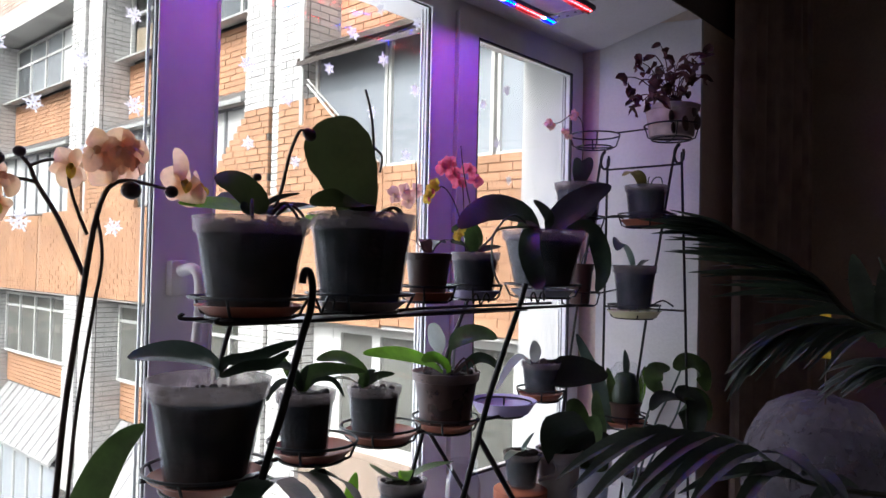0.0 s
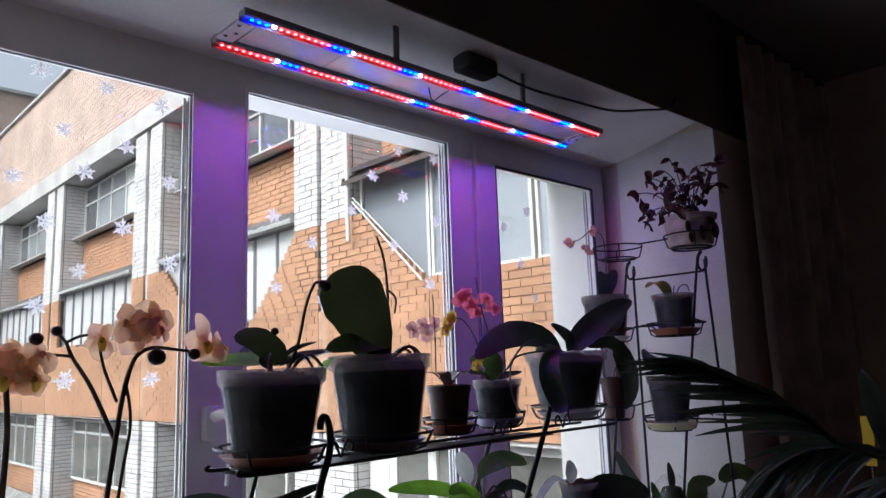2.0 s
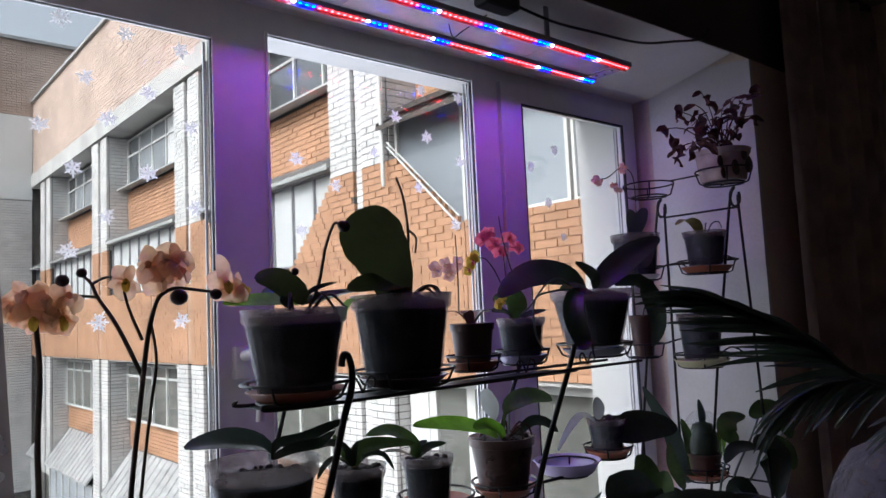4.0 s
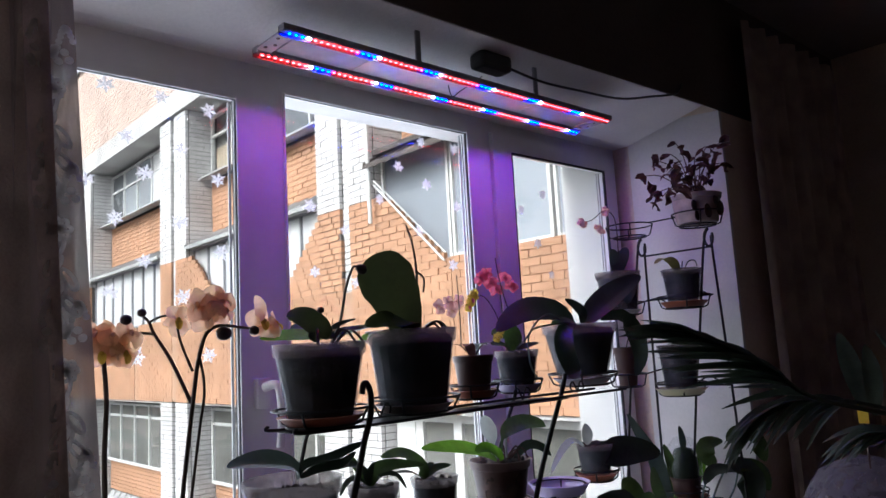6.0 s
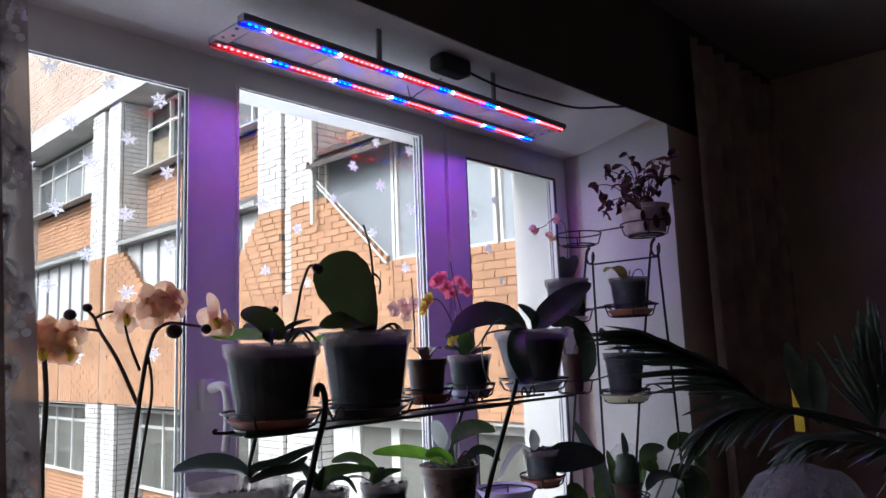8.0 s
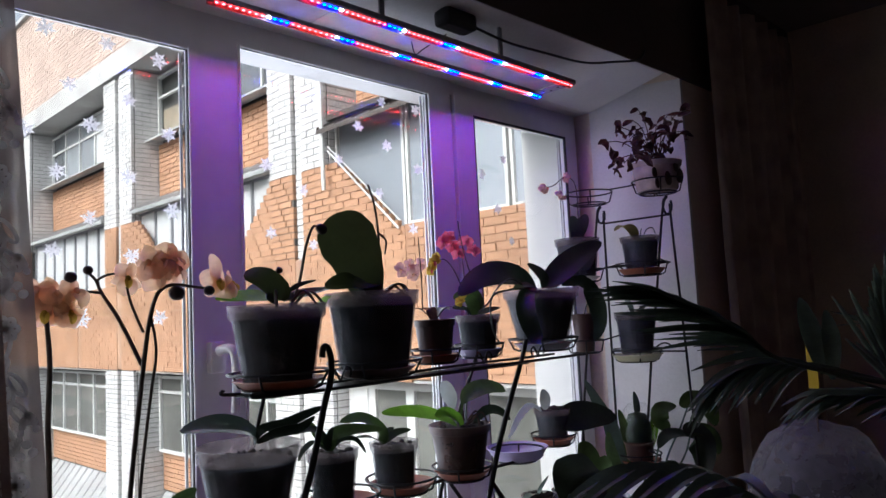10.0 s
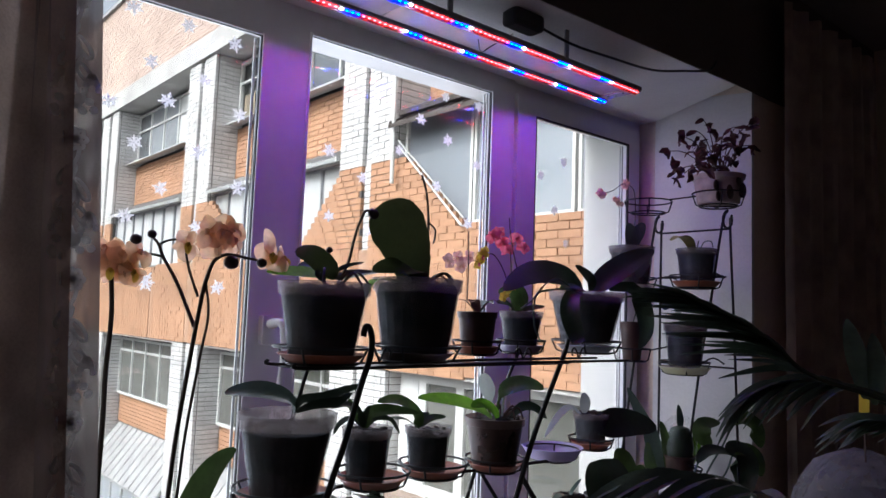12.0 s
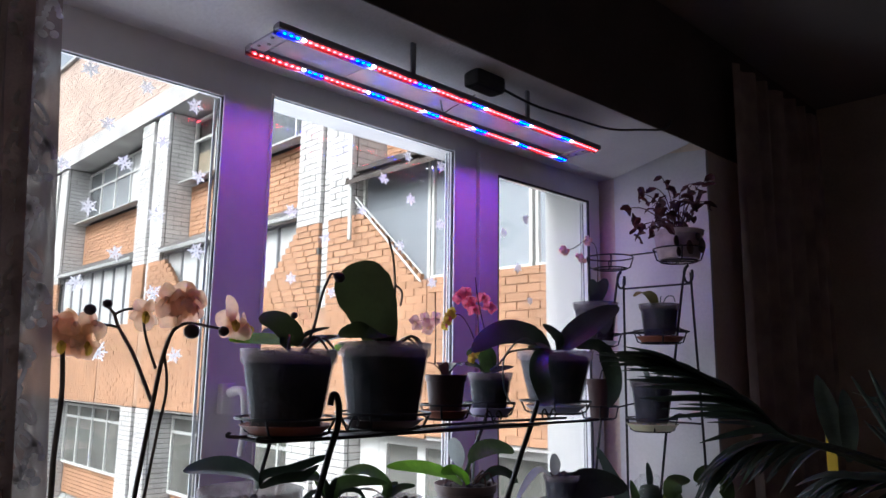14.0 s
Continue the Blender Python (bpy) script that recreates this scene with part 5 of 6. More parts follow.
for y, z, sz, fc in ((0.448, 1.600, 0.052, (0.9, -0.3, 0.1)), (0.466, 1.598, 0.040, (0.7, 0.6, 0.0))):
    flower(P, (-0.80, y, z), fc, sz, PEACH, YELLOWPETAL, roll=y * 500, droop=0.04)
blade(P, [(-0.80, 0.440, 1.600), (-0.79, 0.438, 1.622), (-0.79, 0.430, 1.640)], 0.018, PEACH, up=(1, -0.5, 0), name="petal", thick=0.0006)
# the left spike
stem(P, [(-0.90, 0.285, top), (-0.85, 0.240, 1.20), (-0.82, 0.228, 1.378), (-0.82, 0.227, 1.431), (-0.82, 0.229, 1.498), (-0.82, 0.226, 1.545), (-0.82, 0.222, 1.575)], 0.0038, 0.0030, n=9)
for y, z, sz, fc in ((0.215, 1.592, 0.050, (0.8, -0.5, 0.2)), (0.236, 1.586, 0.052, (0.9, -0.2, 0.1)), (0.256, 1.590, 0.040, (0.8, 0.4, 0.2)), (0.250, 1.564, 0.042, (0.9, 0.1, -0.4)), (0.224, 1.566, 0.046, (0.9, -0.3, -0.3)), (0.240, 1.568, 0.044, (0.95, 0.0, -0.2)), (0.202, 1.578, 0.044, (0.7, -0.7, 0.0))):
    flower(P, (-0.82 + (y - 0.23) * 0.3, y, z), fc, sz, PEACH, YELLOWPETAL if z < 1.567 else PEACH, roll=y * 900, droop=0.06)
for q, ln in ((0.2, 0.16), (1.2, 0.20), (2.9, 0.15), (4.4, 0.18), (5.6, 0.17)):
    blade(P, [(-0.90, 0.30, top), (-0.90 + 0.5 * ln * math.cos(q), 0.30 + 0.5 * ln * math.sin(q), top + 0.10), (-0.90 + ln * math.cos(q) * 0.9, 0.30 + ln * math.sin(q) * 0.9, top + 0.07)], 0.06, LEAF)
blade(P, [(-0.88, 0.31, top), (-0.86, 0.34, 1.14), (-0.85, 0.375, 1.24), (-0.85, 0.402, 1.285), (-0.85, 0.432, 1.307)], 0.042, LEAF, up=(0.7, -0.6, 0.4))

# on the sill, under the stand
SILLPLANTS = "plants on the window sill"
P, top = potted("potted_orchid", -0.95, 0.980, 1.0, 1.112, 0.036, 0.046, CLEARPOT, "small orchid in a clear pot on an upturned pot", "orchid", SILLPLANTS, soil=0.006)
blade(P, [(-0.95, 0.98, top), (-0.94, 0.93, 1.125), (-0.93, 0.88, 1.160)], 0.030, LEAF)
blade(P, [(-0.95, 0.98, top), (-0.93, 1.03, 1.125), (-0.92, 1.09, 1.128)], 0.030, LEAF)
blade(P, [(-0.95, 0.98, top), (-0.93, 0.97, 1.13), (-0.91, 0.95, 1.12)], 0.026, LEAF_BRIGHT)
solid("upturned_pot", Shape().lathe(-0.95, 0.980, [(0.05, SILL), (0.052, SILL + 0.01), (0.04, 0.998), (0.002, 0.9995)], 30), TERRACOTTA, "upturned terracotta pot on the window sill", "pot", smooth=True)
P, top = potted("potted_orchid", -0.88, 0.80, SILL, 1.03, 0.05, 0.068, CLEARPOT, "leafy young orchid in a clear pot on the sill", "orchid", SILLPLANTS)
for pth, wd, m in (([(-0.88, 0.80, top), (-0.80, 0.66, 1.15), (-0.76, 0.56, 1.235), (-0.74, 0.50, 1.215), (-0.73, 0.46, 1.15)], 0.05, LEAF_DARK), ([(-0.88, 0.80, top), (-0.80, 0.70, 1.16), (-0.77, 0.62, 1.228), (-0.75, 0.665, 1.21), (-0.75, 0.70, 1.17)], 0.045, LEAF_DARK),
                   ([(-0.88, 0.80, top), (-0.90, 0.81, 1.10), (-0.91, 0.83, 1.16)], 0.03, LEAF_BRIGHT), ([(-0.88, 0.80, top), (-0.86, 0.77, 1.10), (-0.86, 0.745, 1.13)], 0.035, LEAF_BRIGHT), ([(-0.88, 0.80, top), (-0.86, 0.84, 1.10), (-0.85, 0.88, 1.10)], 0.035, LEAF)):
    blade(P, pth, wd, m)
jar = thing("glass_jar", (-0.90, 1.096, SILL), "clear glass jar with water on the window sill", "jar")
part("jar", Shape().lathe(-0.90, 1.096, [(0.030, SILL), (0.034, SILL + 0.006), (0.034, 1.09), (0.027, 1.115), (0.027, 1.134), (0.025, 1.134), (0.025, 1.115), (0.032, 1.088), (0.032, SILL + 0.008), (0.002, SILL + 0.006)], 30), WINDOWGLASS, jar, smooth=True)
part("water", Shape().lathe(-0.90, 1.096, [(0.031, SILL + 0.010), (0.0315, SILL + 0.012), (0.0315, 1.02), (0.002, 1.02)], 24), LEAF_GREY, jar, "greenish water", smooth=True)
P, top = potted("mug_planter", -0.90, 1.290, 1.045, 1.117, 0.030, 0.041, CLEARPOT, "small seedling in a grey mug on a terracotta pot", "plant pot", SILLPLANTS, soil=0.004)
s = Shape().tube(spline([(-0.865, 1.31, 1.105), (-0.845, 1.325, 1.10), (-0.842, 1.328, 1.075), (-0.868, 1.305, 1.06)], 14), 0.004, 8)
part("handle", s, WHITEPOT, P, smooth=True)
blade(P, [(-0.90, 1.285, top), (-0.89, 1.25, 1.125), (-0.88, 1.20, 1.118)], 0.022, LEAF_GREY)
blade(P, [(-0.90, 1.29, top), (-0.90, 1.30, 1.128), (-0.90, 1.33, 1.15)], 0.012, LEAF_GREY)
solid("flower_pot", Shape().lathe(-0.90, 1.285, [(0.036, SILL), (0.038, SILL + 0.005), (0.054, 1.020), (0.057, 1.022), (0.057, 1.040), (0.053, 1.042), (0.04, 1.0435), (0.002, 1.0435)], 32), TERRACOTTA, "terracotta flower pot on the window sill", "pot", smooth=True)
P, top = potted("potted_philodendron", -0.86, 1.37, SILL, 1.118, 0.030, 0.050, WHITEPOT, "philodendron with broad dark leaves in a white vase", "houseplant", SILLPLANTS, soil=0.006)
blade(P, [(-0.860, 1.405, 1.089), (-0.840, 1.379, 1.118), (-0.820, 1.325, 1.161), (-0.800, 1.275, 1.220)], 0.117, LEAF_DARK, up=(0.44, -0.70, 0.34), shape=lambda q: math.sin(math.pi * min(1, q * 0.8 + 0.12)) ** 0.5)
blade(P, [(-0.860, 1.417, 1.087), (-0.850, 1.447, 1.111), (-0.840, 1.466, 1.141), (-0.830, 1.472, 1.180)], 0.067, LEAF, up=(0.38, -0.63, 0.41))
blade(P, [(-0.860, 1.422, 1.086), (-0.830, 1.462, 1.112), (-0.800, 1.496, 1.127)], 0.066, LEAF_DARK, up=(0.34, -0.59, 0.46))
blade(P, [(-0.880, 1.449, 1.077), (-0.880, 1.471, 1.140), (-0.880, 1.457, 1.187), (-0.880, 1.433, 1.212)], 0.061, LEAF, up=(0.41, -0.67, 0.36))
blade(P, [(-0.840, 1.389, 1.096), (-0.810, 1.416, 1.099), (-0.780, 1.437, 1.077)], 0.061, LEAF, up=(0.34, -0.58, 0.47))
P, top = potted("potted_philodendron", -0.82, 1.72, SILL, 1.0, 0.05, 0.07, GREYPOT, "long-stalked arum with arching leaves in a grey pot", "houseplant", SILLPLANTS)
stem(P, [(-0.820, 1.632, 0.991), (-0.813, 1.667, 1.115), (-0.807, 1.693, 1.174), (-0.800, 1.740, 1.214)], 0.003, 0.0025, LEAF_GREY)
blade(P, [(-0.800, 1.740, 1.211), (-0.800, 1.696, 1.233), (-0.800, 1.701, 1.264), (-0.800, 1.780, 1.264)], 0.046, LEAF, up=(0.34, -0.72, 0.31))
stem(P, [(-0.820, 1.647, 0.988), (-0.813, 1.733, 1.126), (-0.807, 1.813, 1.202), (-0.800, 1.851, 1.255)], 0.003, 0.0025, LEAF_GREY)
blade(P, [(-0.800, 1.813, 1.254), (-0.793, 1.866, 1.269), (-0.787, 1.942, 1.244), (-0.780, 1.973, 1.185)], 0.059, LEAF, up=(0.27, -0.64, 0.39))
blade(P, [(-0.790, 1.838, 1.176), (-0.783, 1.746, 1.196), (-0.777, 1.670, 1.198), (-0.770, 1.619, 1.179)], 0.038, LEAF_DARK, up=(0.29, -0.63, 0.42))
blade(P, [(-0.790, 1.793, 1.192), (-0.780, 1.839, 1.180), (-0.770, 1.863, 1.129), (-0.760, 1.835, 1.060)], 0.075, LEAF_DARK, up=(0.29, -0.68, 0.39))
blade(P, [(-0.790, 1.810, 1.183), (-0.777, 1.866, 1.186), (-0.763, 1.907, 1.161), (-0.750, 1.913, 1.118)], 0.048, LEAF, up=(0.27, -0.64, 0.42))
blade(P, [(-0.790, 1.657, 1.073), (-0.777, 1.673, 1.114), (-0.763, 1.691, 1.106), (-0.750, 1.725, 1.069)], 0.047, LEAF_DARK, up=(0.29, -0.62, 0.45))
stem(P, [(-0.810, 1.641, 0.992), (-0.803, 1.730, 1.072), (-0.797, 1.810, 1.132), (-0.790, 1.831, 1.179)], 0.003, 0.0025, LEAF_GREY)
P, top = potted("snake_plant", -0.98, 1.70, SILL, 1.02, 0.045, 0.06, GREYPOT, "snake plant with pale-edged upright leaves", "houseplant", SILLPLANTS)
blade(P, [(-0.980, 1.792, 1.076), (-0.973, 1.747, 1.188), (-0.967, 1.667, 1.270), (-0.960, 1.593, 1.347)], 0.034, LEAF_GREY, up=(0.42, -0.73, 0.27))
blade(P, [(-0.980, 1.801, 1.074), (-0.965, 1.724, 1.177), (-0.950, 1.661, 1.251)], 0.038, LEAF_GREY, up=(0.42, -0.73, 0.29))
blade(P, [(-0.980, 1.814, 1.072), (-0.975, 1.811, 1.165), (-0.970, 1.769, 1.246)], 0.029, LEAF, up=(0.41, -0.73, 0.29))
blade(P, [(-0.970, 1.917, 1.090), (-0.960, 1.935, 1.169), (-0.950, 1.948, 1.236)], 0.022, LEAF, up=(0.38, -0.75, 0.28))
blade(P, [(-0.960, 1.904, 1.094), (-0.950, 1.936, 1.162), (-0.940, 1.921, 1.228)], 0.014, LEAF_BRIGHT, up=(0.38, -0.75, 0.29))
blade(P, [(-0.970, 1.760, 1.067), (-0.955, 1.696, 1.138), (-0.940, 1.660, 1.202)], 0.031, LEAF, up=(0.41, -0.72, 0.31))

# on the tall stand
TALLS = "plants on the tall stand"
P, top = potted("dried_primrose", -0.80, 1.772, 1.848, 1.927, 0.055, 0.069, PALEPOT, "withered plant with brown curled leaves in a patterned rosy-grey pot", "houseplant", TALLS, soil=0.006)
for y, z, r, x in ((1.742, 1.874, 0.020, -0.748), (1.715, 1.890, 0.016, -0.772), (1.790, 1.885, 0.022, -0.740), (1.765, 1.905, 0.014, -0.736), (1.722, 1.862, 0.014, -0.770)):
    s = Shape().ball((x - 0.002, y, z), r, 0.25, 1.0, 1.0, 12, 7)
    part("motif", s, BROWNPLASTIC, P, "dark printed flower on the pot", smooth=True)
rr = random.Random(4)
ends = [(1.487, 1.948), (1.544, 1.997), (1.640, 2.056), (1.583, 2.011), (1.881, 2.085), (1.960, 2.045), (1.922, 1.997), (1.471, 1.877), (1.527, 1.895), (1.661, 1.932), (1.80, 2.06), (1.74, 2.03), (1.84, 2.05), (1.90, 2.03), (1.70, 2.0), (1.78, 2.0), (1.85, 1.99), (1.66, 1.97), (1.73, 1.96)]
for k, (y, z) in enumerate(ends):
    e = Vector((-0.80 + rr.uniform(-0.03, 0.04), y * 0.93 + 0.125, z))
    b = Vector((-0.80, 1.772 + rr.uniform(-0.02, 0.02), top))
    m = b.lerp(e, 0.55) + Vector((0, 0, 0.03))
    stem(P, [b, m, e], 0.0016, 0.001, DRY, steps=8, n=5)
    for j in range(4):
        d = Vector((rr.uniform(-1, 1), rr.uniform(-1, 1), rr.uniform(-0.8, 0.5))).normalized() * rr.uniform(0.026, 0.046)
        st = b.lerp(e, 0.66 + 0.115 * j)
        blade(P, [st, st + d * 0.6 + Vector((0, 0, 0.008)), st + d], rr.uniform(0.013, 0.027), DRY, up=(rr.uniform(-0.5, 1), rr.uniform(-1, 0.5), 0.6), fold=rr.uniform(-0.4, 0.5), steps=5)
P, top = potted("potted_orchid", -0.88, 1.798, 1.640, 1.732, 0.044, 0.056, CLEARPOT, "orchid with a yellowing leaf in a clear pot", "orchid", TALLS, soil=0.012)
blade(P, [(-0.88, 1.78, top), (-0.87, 1.74, 1.745), (-0.865, 1.69, 1.755), (-0.86, 1.635, 1.738)], 0.036, LEAF_YELLOW)
stem(P, [(-0.88, 1.81, top), (-0.87, 1.82, 1.752), (-0.865, 1.85, 1.758), (-0.865, 1.862, 1.742)], 0.002, 0.0015, LEAF_GREY, steps=10)
stem(P, [(-0.88, 1.80, top), (-0.87, 1.79, 1.748), (-0.865, 1.785, 1.752)], 0.002, 0.0015, LEAF_GREY, steps=8)
saucer(-0.88, 1.798, 1.6235, 0.066, TERRACOTTA, "terracotta saucer on the tall wire stand", h=0.016)
P, top = potted("potted_orchid", -0.88, 1.740, 1.404, 1.521, 0.042, 0.056, CLEARPOT, "orchid with a pale folded leaf in a clear pot", "orchid", TALLS, soil=0.012)
blade(P, [(-0.88, 1.73, top), (-0.87, 1.68, 1.550), (-0.865, 1.63, 1.575), (-0.86, 1.605, 1.555)], 0.045, LEAF_GREY, up=(0.6, 0, 1))
blade(P, [(-0.88, 1.75, top), (-0.87, 1.775, 1.530), (-0.865, 1.80, 1.535)], 0.025, LEAF_DARK)
saucer(-0.88, 1.740, 1.3865, 0.070, CREAM, "cream saucer on the tall wire stand", h=0.018)
P, top = potted("potted_orchid", -1.02, 1.690, 1.622, 1.736, 0.049, 0.064, CLEARPOT, "pale-leaved orchid with tiny pink flowers in a clear pot", "orchid", TALLS, soil=0.010)
for y, z in ((1.655, 1.800), (1.700, 1.795), (1.735, 1.808), (1.68, 1.765)):
    blade(P, [(-1.02, 1.69, top), (-1.015, (1.69 + y) / 2, (top + z) / 2 + 0.01), (-1.01, y, z)], 0.036, LEAF_GREY, up=(0.9, -0.6, 0.2))
blade(P, [(-1.02, 1.69, top), (-0.97, 1.66, 1.70), (-0.95, 1.62, 1.64)], 0.05, LEAF_DARK, up=(0.6, -0.4, 0.6))
stem(P, [(-1.02, 1.69, top), (-1.01, 1.69, 1.80), (-1.0, 1.67, 1.89), (-1.0, 1.62, 1.905), (-1.0, 1.56, 1.875), (-1.0, 1.505, 1.866)], 0.0016, 0.001)
for y, z in ((1.506, 1.866), (1.520, 1.860), (1.632, 1.912), (1.622, 1.90), (1.585, 1.858), (1.60, 1.848)):
    flower(P, (-0.998, y, z), (0.8, -0.6, 0.1), 0.022, PALEPINK, PEACH, roll=y * 800)
saucer(-1.02, 1.690, 1.6135, 0.060, WHITEPOT, "white saucer on the tall wire stand", h=0.012)
P, top = potted("small_pot", -0.98, 1.640, 1.418, 1.522, 0.024, 0.034, BROWNPLASTIC, "small dark red pot with dry soil", "pot", TALLS)
stem(P, [(-0.98, 1.64, top), (-0.975, 1.65, 1.545), (-0.97, 1.665, 1.553)], 0.002, 0.0015, LEAF_GREY, steps=8)
P, top = potted("potted_cactus", -0.95, 1.835, 1.096, 1.150, 0.036, 0.044, BROWNPLASTIC, "domed cactus under a clear cover in a red saucer", "houseplant", TALLS, soil=0.004)
s = Shape().lathe(-0.95, 1.835, [(0.034, 1.146), (0.038, 1.17), (0.036, 1.20), (0.025, 1.225), (0.004, 1.232)], 24, wobble=0.05)
part("stem", s, LEAF_DARK, P, smooth=True)
blade(P, [(-0.95, 1.835, 1.22), (-0.948, 1.83, 1.25), (-0.945, 1.815, 1.292)], 0.022, LEAF_GREY, up=(1, -0.6, 0.1))
blade(P, [(-0.95, 1.85, 1.15), (-0.94, 1.90, 1.19), (-0.935, 1.935, 1.235)], 0.022, LEAF_BRIGHT, up=(1, -0.6, 0.1))
part("cover", Shape().lathe(-0.95, 1.835, [(0.046, 1.152), (0.048, 1.20), (0.042, 1.235), (0.024, 1.256), (0.002, 1.262)], 28), WINDOWGLASS, P, "clear domed cover", smooth=True)
saucer(-0.95, 1.835, 1.0835, 0.060, TERRACOTTA, "red plastic saucer on the tall wire stand", h=0.014)

# ---- the dark corner: palm, covered planter, table ----
table = thing("plant_table", (-0.22, 1.72, 0), "dark wooden table in deep shade", "table")
part("tabletop", Shape().bevel_box(-0.62, 0.18, 1.22, 2.25, 0.82, 0.85, 0.006), WOOD, table)
for x, y in ((-0.58, 1.26), (0.14, 1.26), (-0.58, 2.21), (0.14, 2.21)):
    part("leg", Shape().box(x - 0.022, x + 0.022, y - 0.022, y + 0.022, 0, 0.82), WOOD, table)
P = thing("covered_planter", (-0.455, 1.80, 0.85), "dark planter under a draped clear plastic bag", "planter")
dome = [(0.135, 0.855), (0.142, 0.93), (0.150, 1.01), (0.157, 1.07), (0.156, 1.10), (0.146, 1.135), (0.130, 1.170), (0.108, 1.203), (0.084, 1.226), (0.052, 1.238), (0.022, 1.241), (0.004, 1.241)]
s = Shape().lathe(-0.455, 1.80, dome, 84)
s.v = [(x + 0.014 * noise.noise((x * 14, y * 14, z * 9)) + 0.007 * noise.noise((x * 40, y * 40, z * 30)), y + 0.014 * noise.noise((y * 12, z * 12, x * 9)) + 0.007 * noise.noise((y * 36, z * 36, x * 30)), z + 0.008 * noise.noise((x * 16, y * 16, 3)) + 0.005 * noise.noise((x * 34, y * 34, 7))) for x, y, z in s.v]
part("bag", s, COVER, P, "crumpled clear plastic bag", smooth=True)
part("planter", Shape().lathe(-0.425, 1.812, [(0.085, 0.852), (0.090, 0.87), (0.100, 1.120), (0.106, 1.125), (0.106, 1.145), (0.098, 1.145), (0.01, 1.135)], 36), BLACKPLASTIC, P, smooth=True)
part("strap", Shape().bevel_box(-0.522, -0.480, 1.684, 1.694, 0.86, 1.130, 0.004), BLACKPLASTIC, P, "dark strap behind the plastic")
card = thing("sticky_card", (-0.42, 1.71, 1.238), "yellow sticky insect card on a stick", "insect trap")
part("card", Shape().box(-0.431, -0.409, 1.709, 1.711, 1.33, 1.43), YELLOWCARD, card)
part("stick", Shape().tube([(-0.42, 1.7125, 1.232), (-0.42, 1.7125, 1.40)], 0.0022, 6), WOOD, card)

palm = thing("potted_palm", (0.12, 1.72, 0.85), "dark green feather palm arching over the corner", "palm")
pot_parts(palm, 0.12, 1.72, 0.85, 1.05, 0.09, 0.12, BROWNPLASTIC)


def frond(rachis, length, count, spread=0.9, droop=0.25, width=0.020, lean=(0, 0, 0), seed=1, start=0.18, across=None):
    """An arching rib with paired leaflets, each a blade of its own."""
    r = random.Random(seed)
    line = spline(rachis, 36)
    rib = stem(palm, rachis, 0.0045, 0.0015, PALM, name="frond", steps=36)
    n = len(line)
    for k in range(count):
        u = start + (1 - start) * k / (count - 1)
        i = min(n - 2, int(u * (n - 1)))
        p = line[i]
        d = (line[i + 1] - line[max(0, i - 1)]).normalized()
        side = Vector(across) if across else d.cross(Vector((0, 0, 1))).normalized()
        ln = length * (0.55 + 0.45 * math.sin(math.pi * min(1, 0.25 + 0.75 * u)))
        for sgn in (-1, 1):
            a = spread * (1.05 - 0.55 * u) + r.uniform(-0.3, 0.3)
            w = (d * math.cos(a) + side * sgn * math.sin(a) + Vector((0, 0, 0.12)) + Vector(lean)).normalized()
            ln *= r.uniform(0.82, 1.12)
            e = p + w * ln + Vector((0, 0, -droop * ln * r.uniform(0.35, 1.5)))
            m = p + w * ln * 0.5 + Vector((0, 0, -droop * ln * 0.2))
            part("leaflet", Shape().leaf([p, m, e], width * r.uniform(0.85, 1.15), (0, 0, 1), 0.25, 0.0006, lambda q: math.sin(math.pi * min(1, q * 0.9 + 0.08)) ** 0.6, 6), PALM, rib, smooth=True)




def plume(rachis, leaves, width, sway, seed, start=0.4, droop=0.1, ends=(1.0, 1.0)):
    """A long arching rib whose leaflets all sweep towards sway, hanging a little at their tips."""
    r = random.Random(seed)
    line = spline(rachis, 48)
    rib = stem(palm, rachis, 0.0045, 0.0012, PALM, name="frond", steps=48)
    n = len(line)
    for k in range(leaves):
        u = start + (1 - start) * k / (leaves - 1)
        i = min(n - 2, int(u * (n - 1)))
        p = line[i]
        d = (line[i + 1] - line[max(0, i - 1)]).normalized()
        for mirror in (0, 1):
            away = Vector(sway[mirror])
            f = (k / (leaves - 1)) ** 1.6
            w = (away * (1 - 0.75 * f) + d * (0.25 + 0.75 * f) + Vector((r.uniform(-0.1, 0.1), r.uniform(-0.1, 0.1), r.uniform(-0.09, 0.09)))).normalized()
            ln = ends[mirror] * (0.55 + 0.45 * math.sin(math.pi * min(1, 0.3 + 0.62 * k / leaves))) * r.uniform(0.85, 1.1)
            hang = droop * r.uniform(0.5, 1.4)
            pts = [p, p + w * ln * 0.35 + Vector((0, 0, 0.02 * ln)), p + w * ln * 0.7 - Vector((0, 0, hang * ln * 0.35)), p + w * ln - Vector((0, 0, hang * ln))]
            part("leaflet", Shape().leaf(pts, width * r.uniform(0.8, 1.15), (0.35, -0.35, 0.9), 0.3, 0.0006, lambda q: (min(1, q * 5 + 0.25)) * max(0.03, 1 - q ** 2.4), 10), PALM, rib, smooth=True)


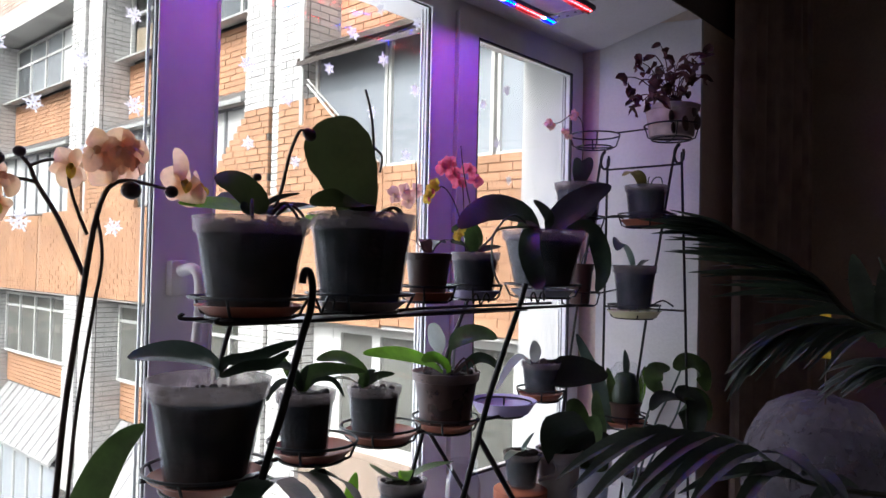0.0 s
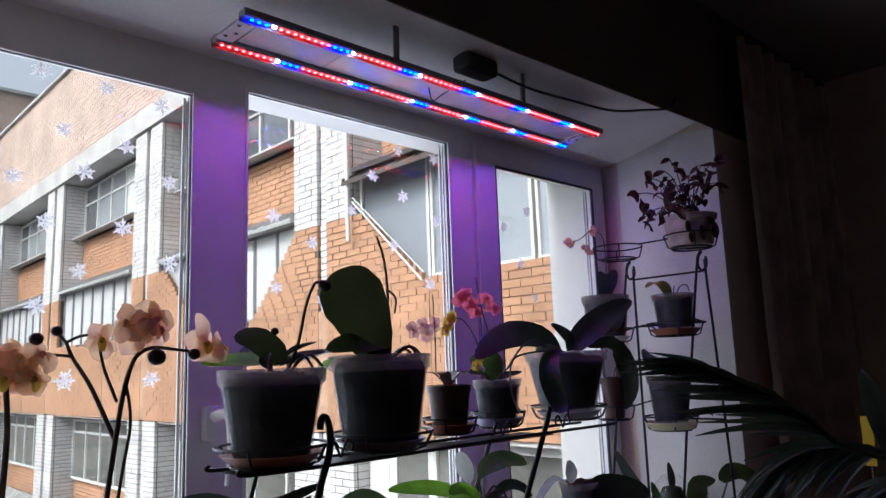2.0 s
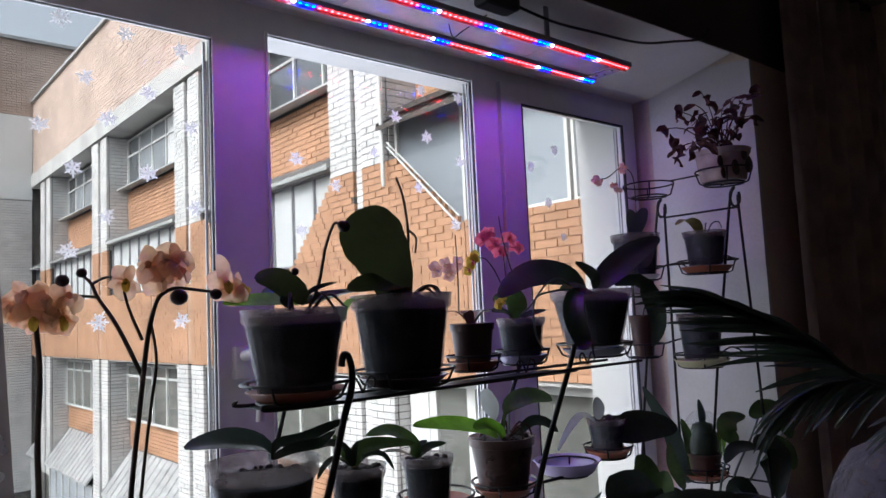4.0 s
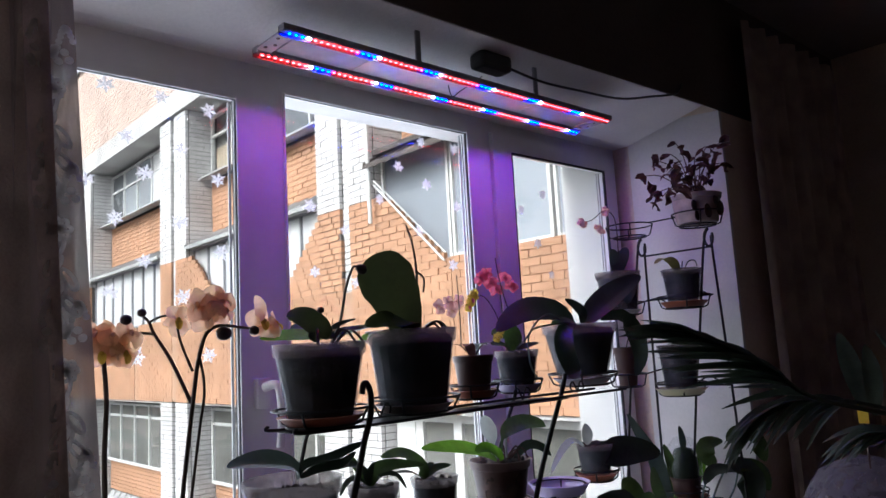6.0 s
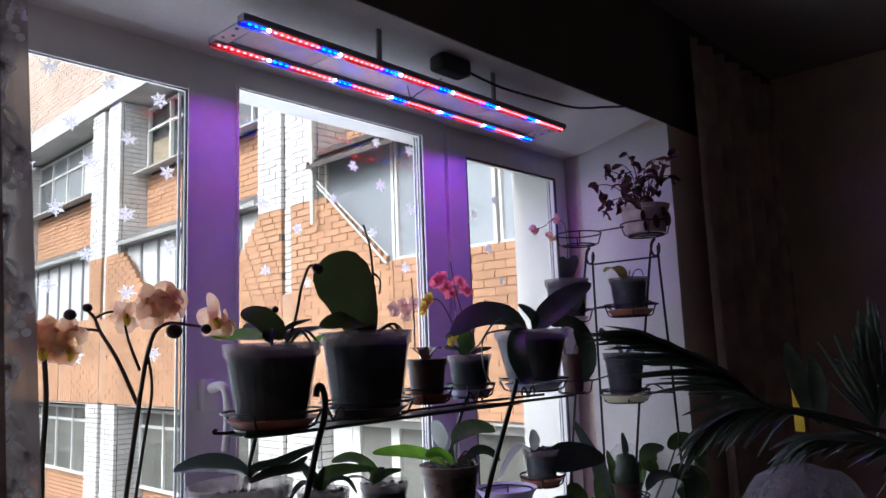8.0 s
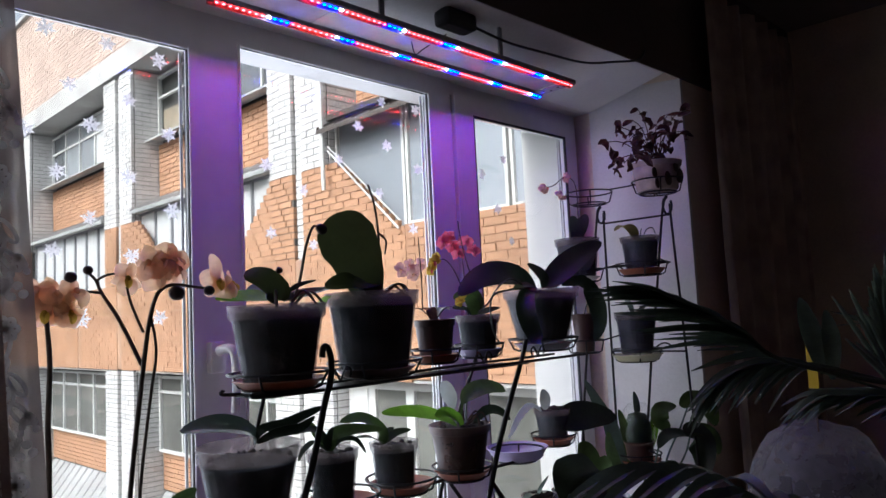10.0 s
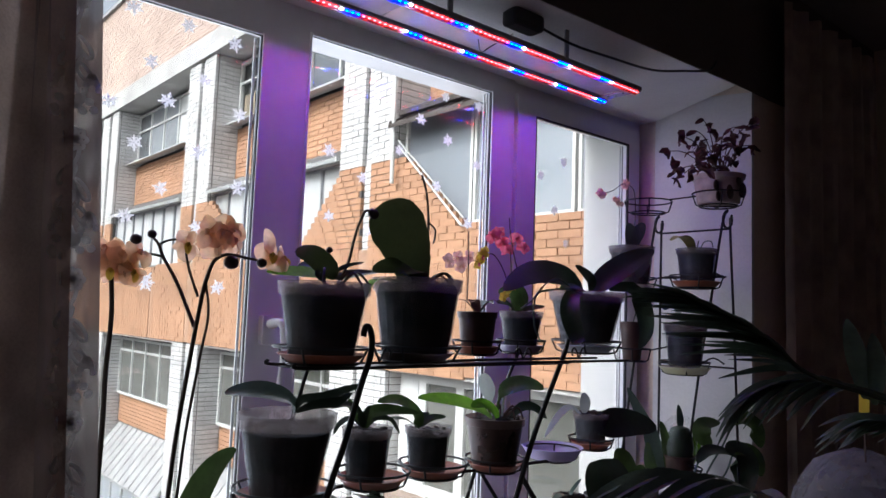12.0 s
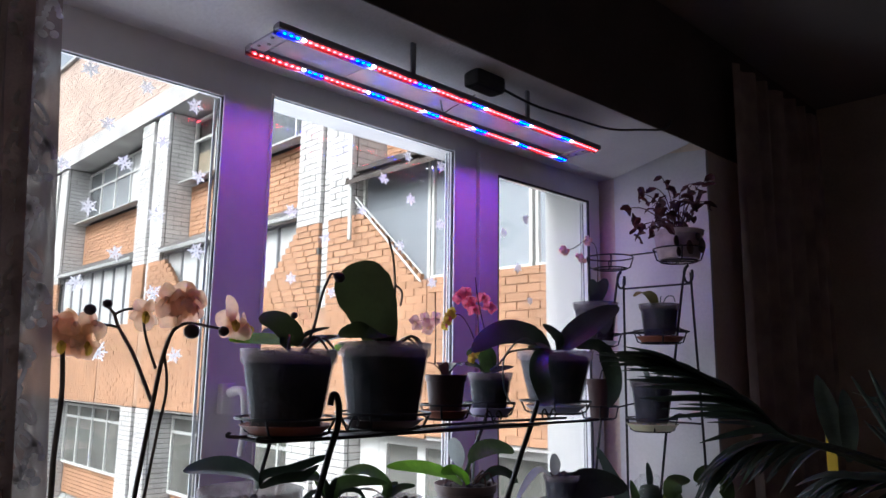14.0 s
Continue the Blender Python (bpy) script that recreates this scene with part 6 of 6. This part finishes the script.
# the frond that reaches across the window niche, and the one that hangs under it
plume([(0.10, 1.70, 1.05), (0.06, 1.40, 1.26), (-0.04, 1.10, 1.39), (-0.12, 0.91, 1.44), (-0.165, 0.820, 1.467), (-0.185, 0.785, 1.497), (-0.210, 0.775, 1.516), (-0.236, 0.752, 1.534), (-0.252, 0.725, 1.545)],
      22, 0.0150, ((-0.66, -0.70, 0.0), (-0.9, -0.1, 0.10)), 2, start=0.52, droop=0.08, ends=(0.135, 0.10))
plume([(0.10, 1.70, 1.05), (0.04, 1.42, 1.25), (-0.06, 1.14, 1.38), (-0.14, 1.00, 1.435), (-0.20, 0.955, 1.450), (-0.24, 0.935, 1.445), (-0.265, 0.92, 1.430)],
      15, 0.0140, ((-0.66, -0.55, -0.12), (-0.75, -0.30, -0.30)), 3, start=0.58, droop=0.42, ends=(0.098, 0.088))
# the low frond, its broad leaflets hanging before the sill plants and the bag
low = stem(palm, [(0.10, 1.68, 1.05), (0.0, 1.30, 1.20), (-0.14, 1.02, 1.25), (-0.241, 0.935, 1.266), (-0.308, 0.950, 1.290), (-0.362, 0.958, 1.298), (-0.433, 0.951, 1.287)], 0.0045, 0.0015, PALM, name="frond", steps=40)
for a, b in (((-0.409, 0.948, 1.296), (-0.489, 0.823, 1.225)), ((-0.382, 0.950, 1.297), (-0.454, 0.818, 1.223)), ((-0.355, 0.952, 1.298), (-0.416, 0.828, 1.224)), ((-0.327, 0.950, 1.294), (-0.379, 0.836, 1.227)),
             ((-0.429, 0.950, 1.287), (-0.522, 0.840, 1.228)), ((-0.298, 0.945, 1.289), (-0.340, 0.833, 1.234)), ((-0.292, 0.944, 1.288), (-0.198, 0.880, 1.267)), ((-0.244, 0.940, 1.270), (-0.180, 0.875, 1.262)),
             ((-0.246, 0.936, 1.268), (-0.363, 0.861, 1.240)), ((-0.192, 0.965, 1.262), (-0.219, 0.844, 1.250)), ((-0.395, 0.950, 1.297), (-0.500, 0.870, 1.190)), ((-0.340, 0.950, 1.296), (-0.440, 0.860, 1.185)), ((-0.270, 0.940, 1.278), (-0.300, 0.850, 1.215))):
    a, b = Vector(a), Vector(b)
    up = Vector((0, 0, 1))
    part("leaflet", Shape().leaf([a, a.lerp(b, 0.35) + up * 0.014, a.lerp(b, 0.7) + up * 0.012, b], 0.024, (0.35, -0.35, 0.9), 0.28, 0.0006, lambda q: (min(1, q * 4 + 0.2)) * max(0.03, 1 - q ** 2.6), 10), PALM, low, smooth=True)
# two young leaves that stand upright beside the rib
young = stem(palm, [(0.10, 1.72, 1.05), (0.0, 1.50, 1.22), (-0.12, 1.28, 1.36), (-0.218, 1.145, 1.42)], 0.003, 0.002, PALM, name="frond", steps=30)
for pts, wd in (([(-0.218, 1.145, 1.418), (-0.224, 1.140, 1.46), (-0.231, 1.134, 1.50), (-0.238, 1.129, 1.537)], 0.030), ([(-0.208, 1.150, 1.410), (-0.203, 1.146, 1.45), (-0.202, 1.140, 1.485), (-0.205, 1.136, 1.517)], 0.026)):
    part("leaflet", Shape().leaf(pts, wd, (0.3, -0.9, 0.1), 0.15, 0.0006, None, 10), PALM, young, smooth=True)
plume([(0.10, 1.70, 1.05), (0.05, 1.46, 1.22), (-0.04, 1.26, 1.34), (-0.13, 1.15, 1.385), (-0.19, 1.11, 1.39)],
      16, 0.018, ((-0.72, -0.50, -0.10), (-0.60, 0.55, -0.20)), 7, start=0.40, droop=0.35, ends=(0.085, 0.12))
frond([(0.12, 1.74, 1.05), (0.02, 1.76, 1.24), (-0.12, 1.80, 1.36), (-0.24, 1.86, 1.43), (-0.30, 1.90, 1.45)], 0.24, 18, 0.8, 0.12, 0.020, seed=4)
frond([(0.12, 1.76, 1.05), (0.08, 1.84, 1.25), (-0.02, 1.94, 1.38), (-0.14, 2.04, 1.45)], 0.26, 15, 0.8, 0.25, 0.022, seed=6)
frond([(0.10, 1.70, 1.05), (-0.06, 1.55, 1.20), (-0.17, 1.44, 1.32), (-0.20, 1.45, 1.37), (-0.20, 1.47, 1.41), (-0.20, 1.51, 1.45), (-0.20, 1.55, 1.48)], 0.22, 32, 1.45, 0.02, 0.012, seed=8, start=0.5, across=(0.0, 1.0, 0.0))
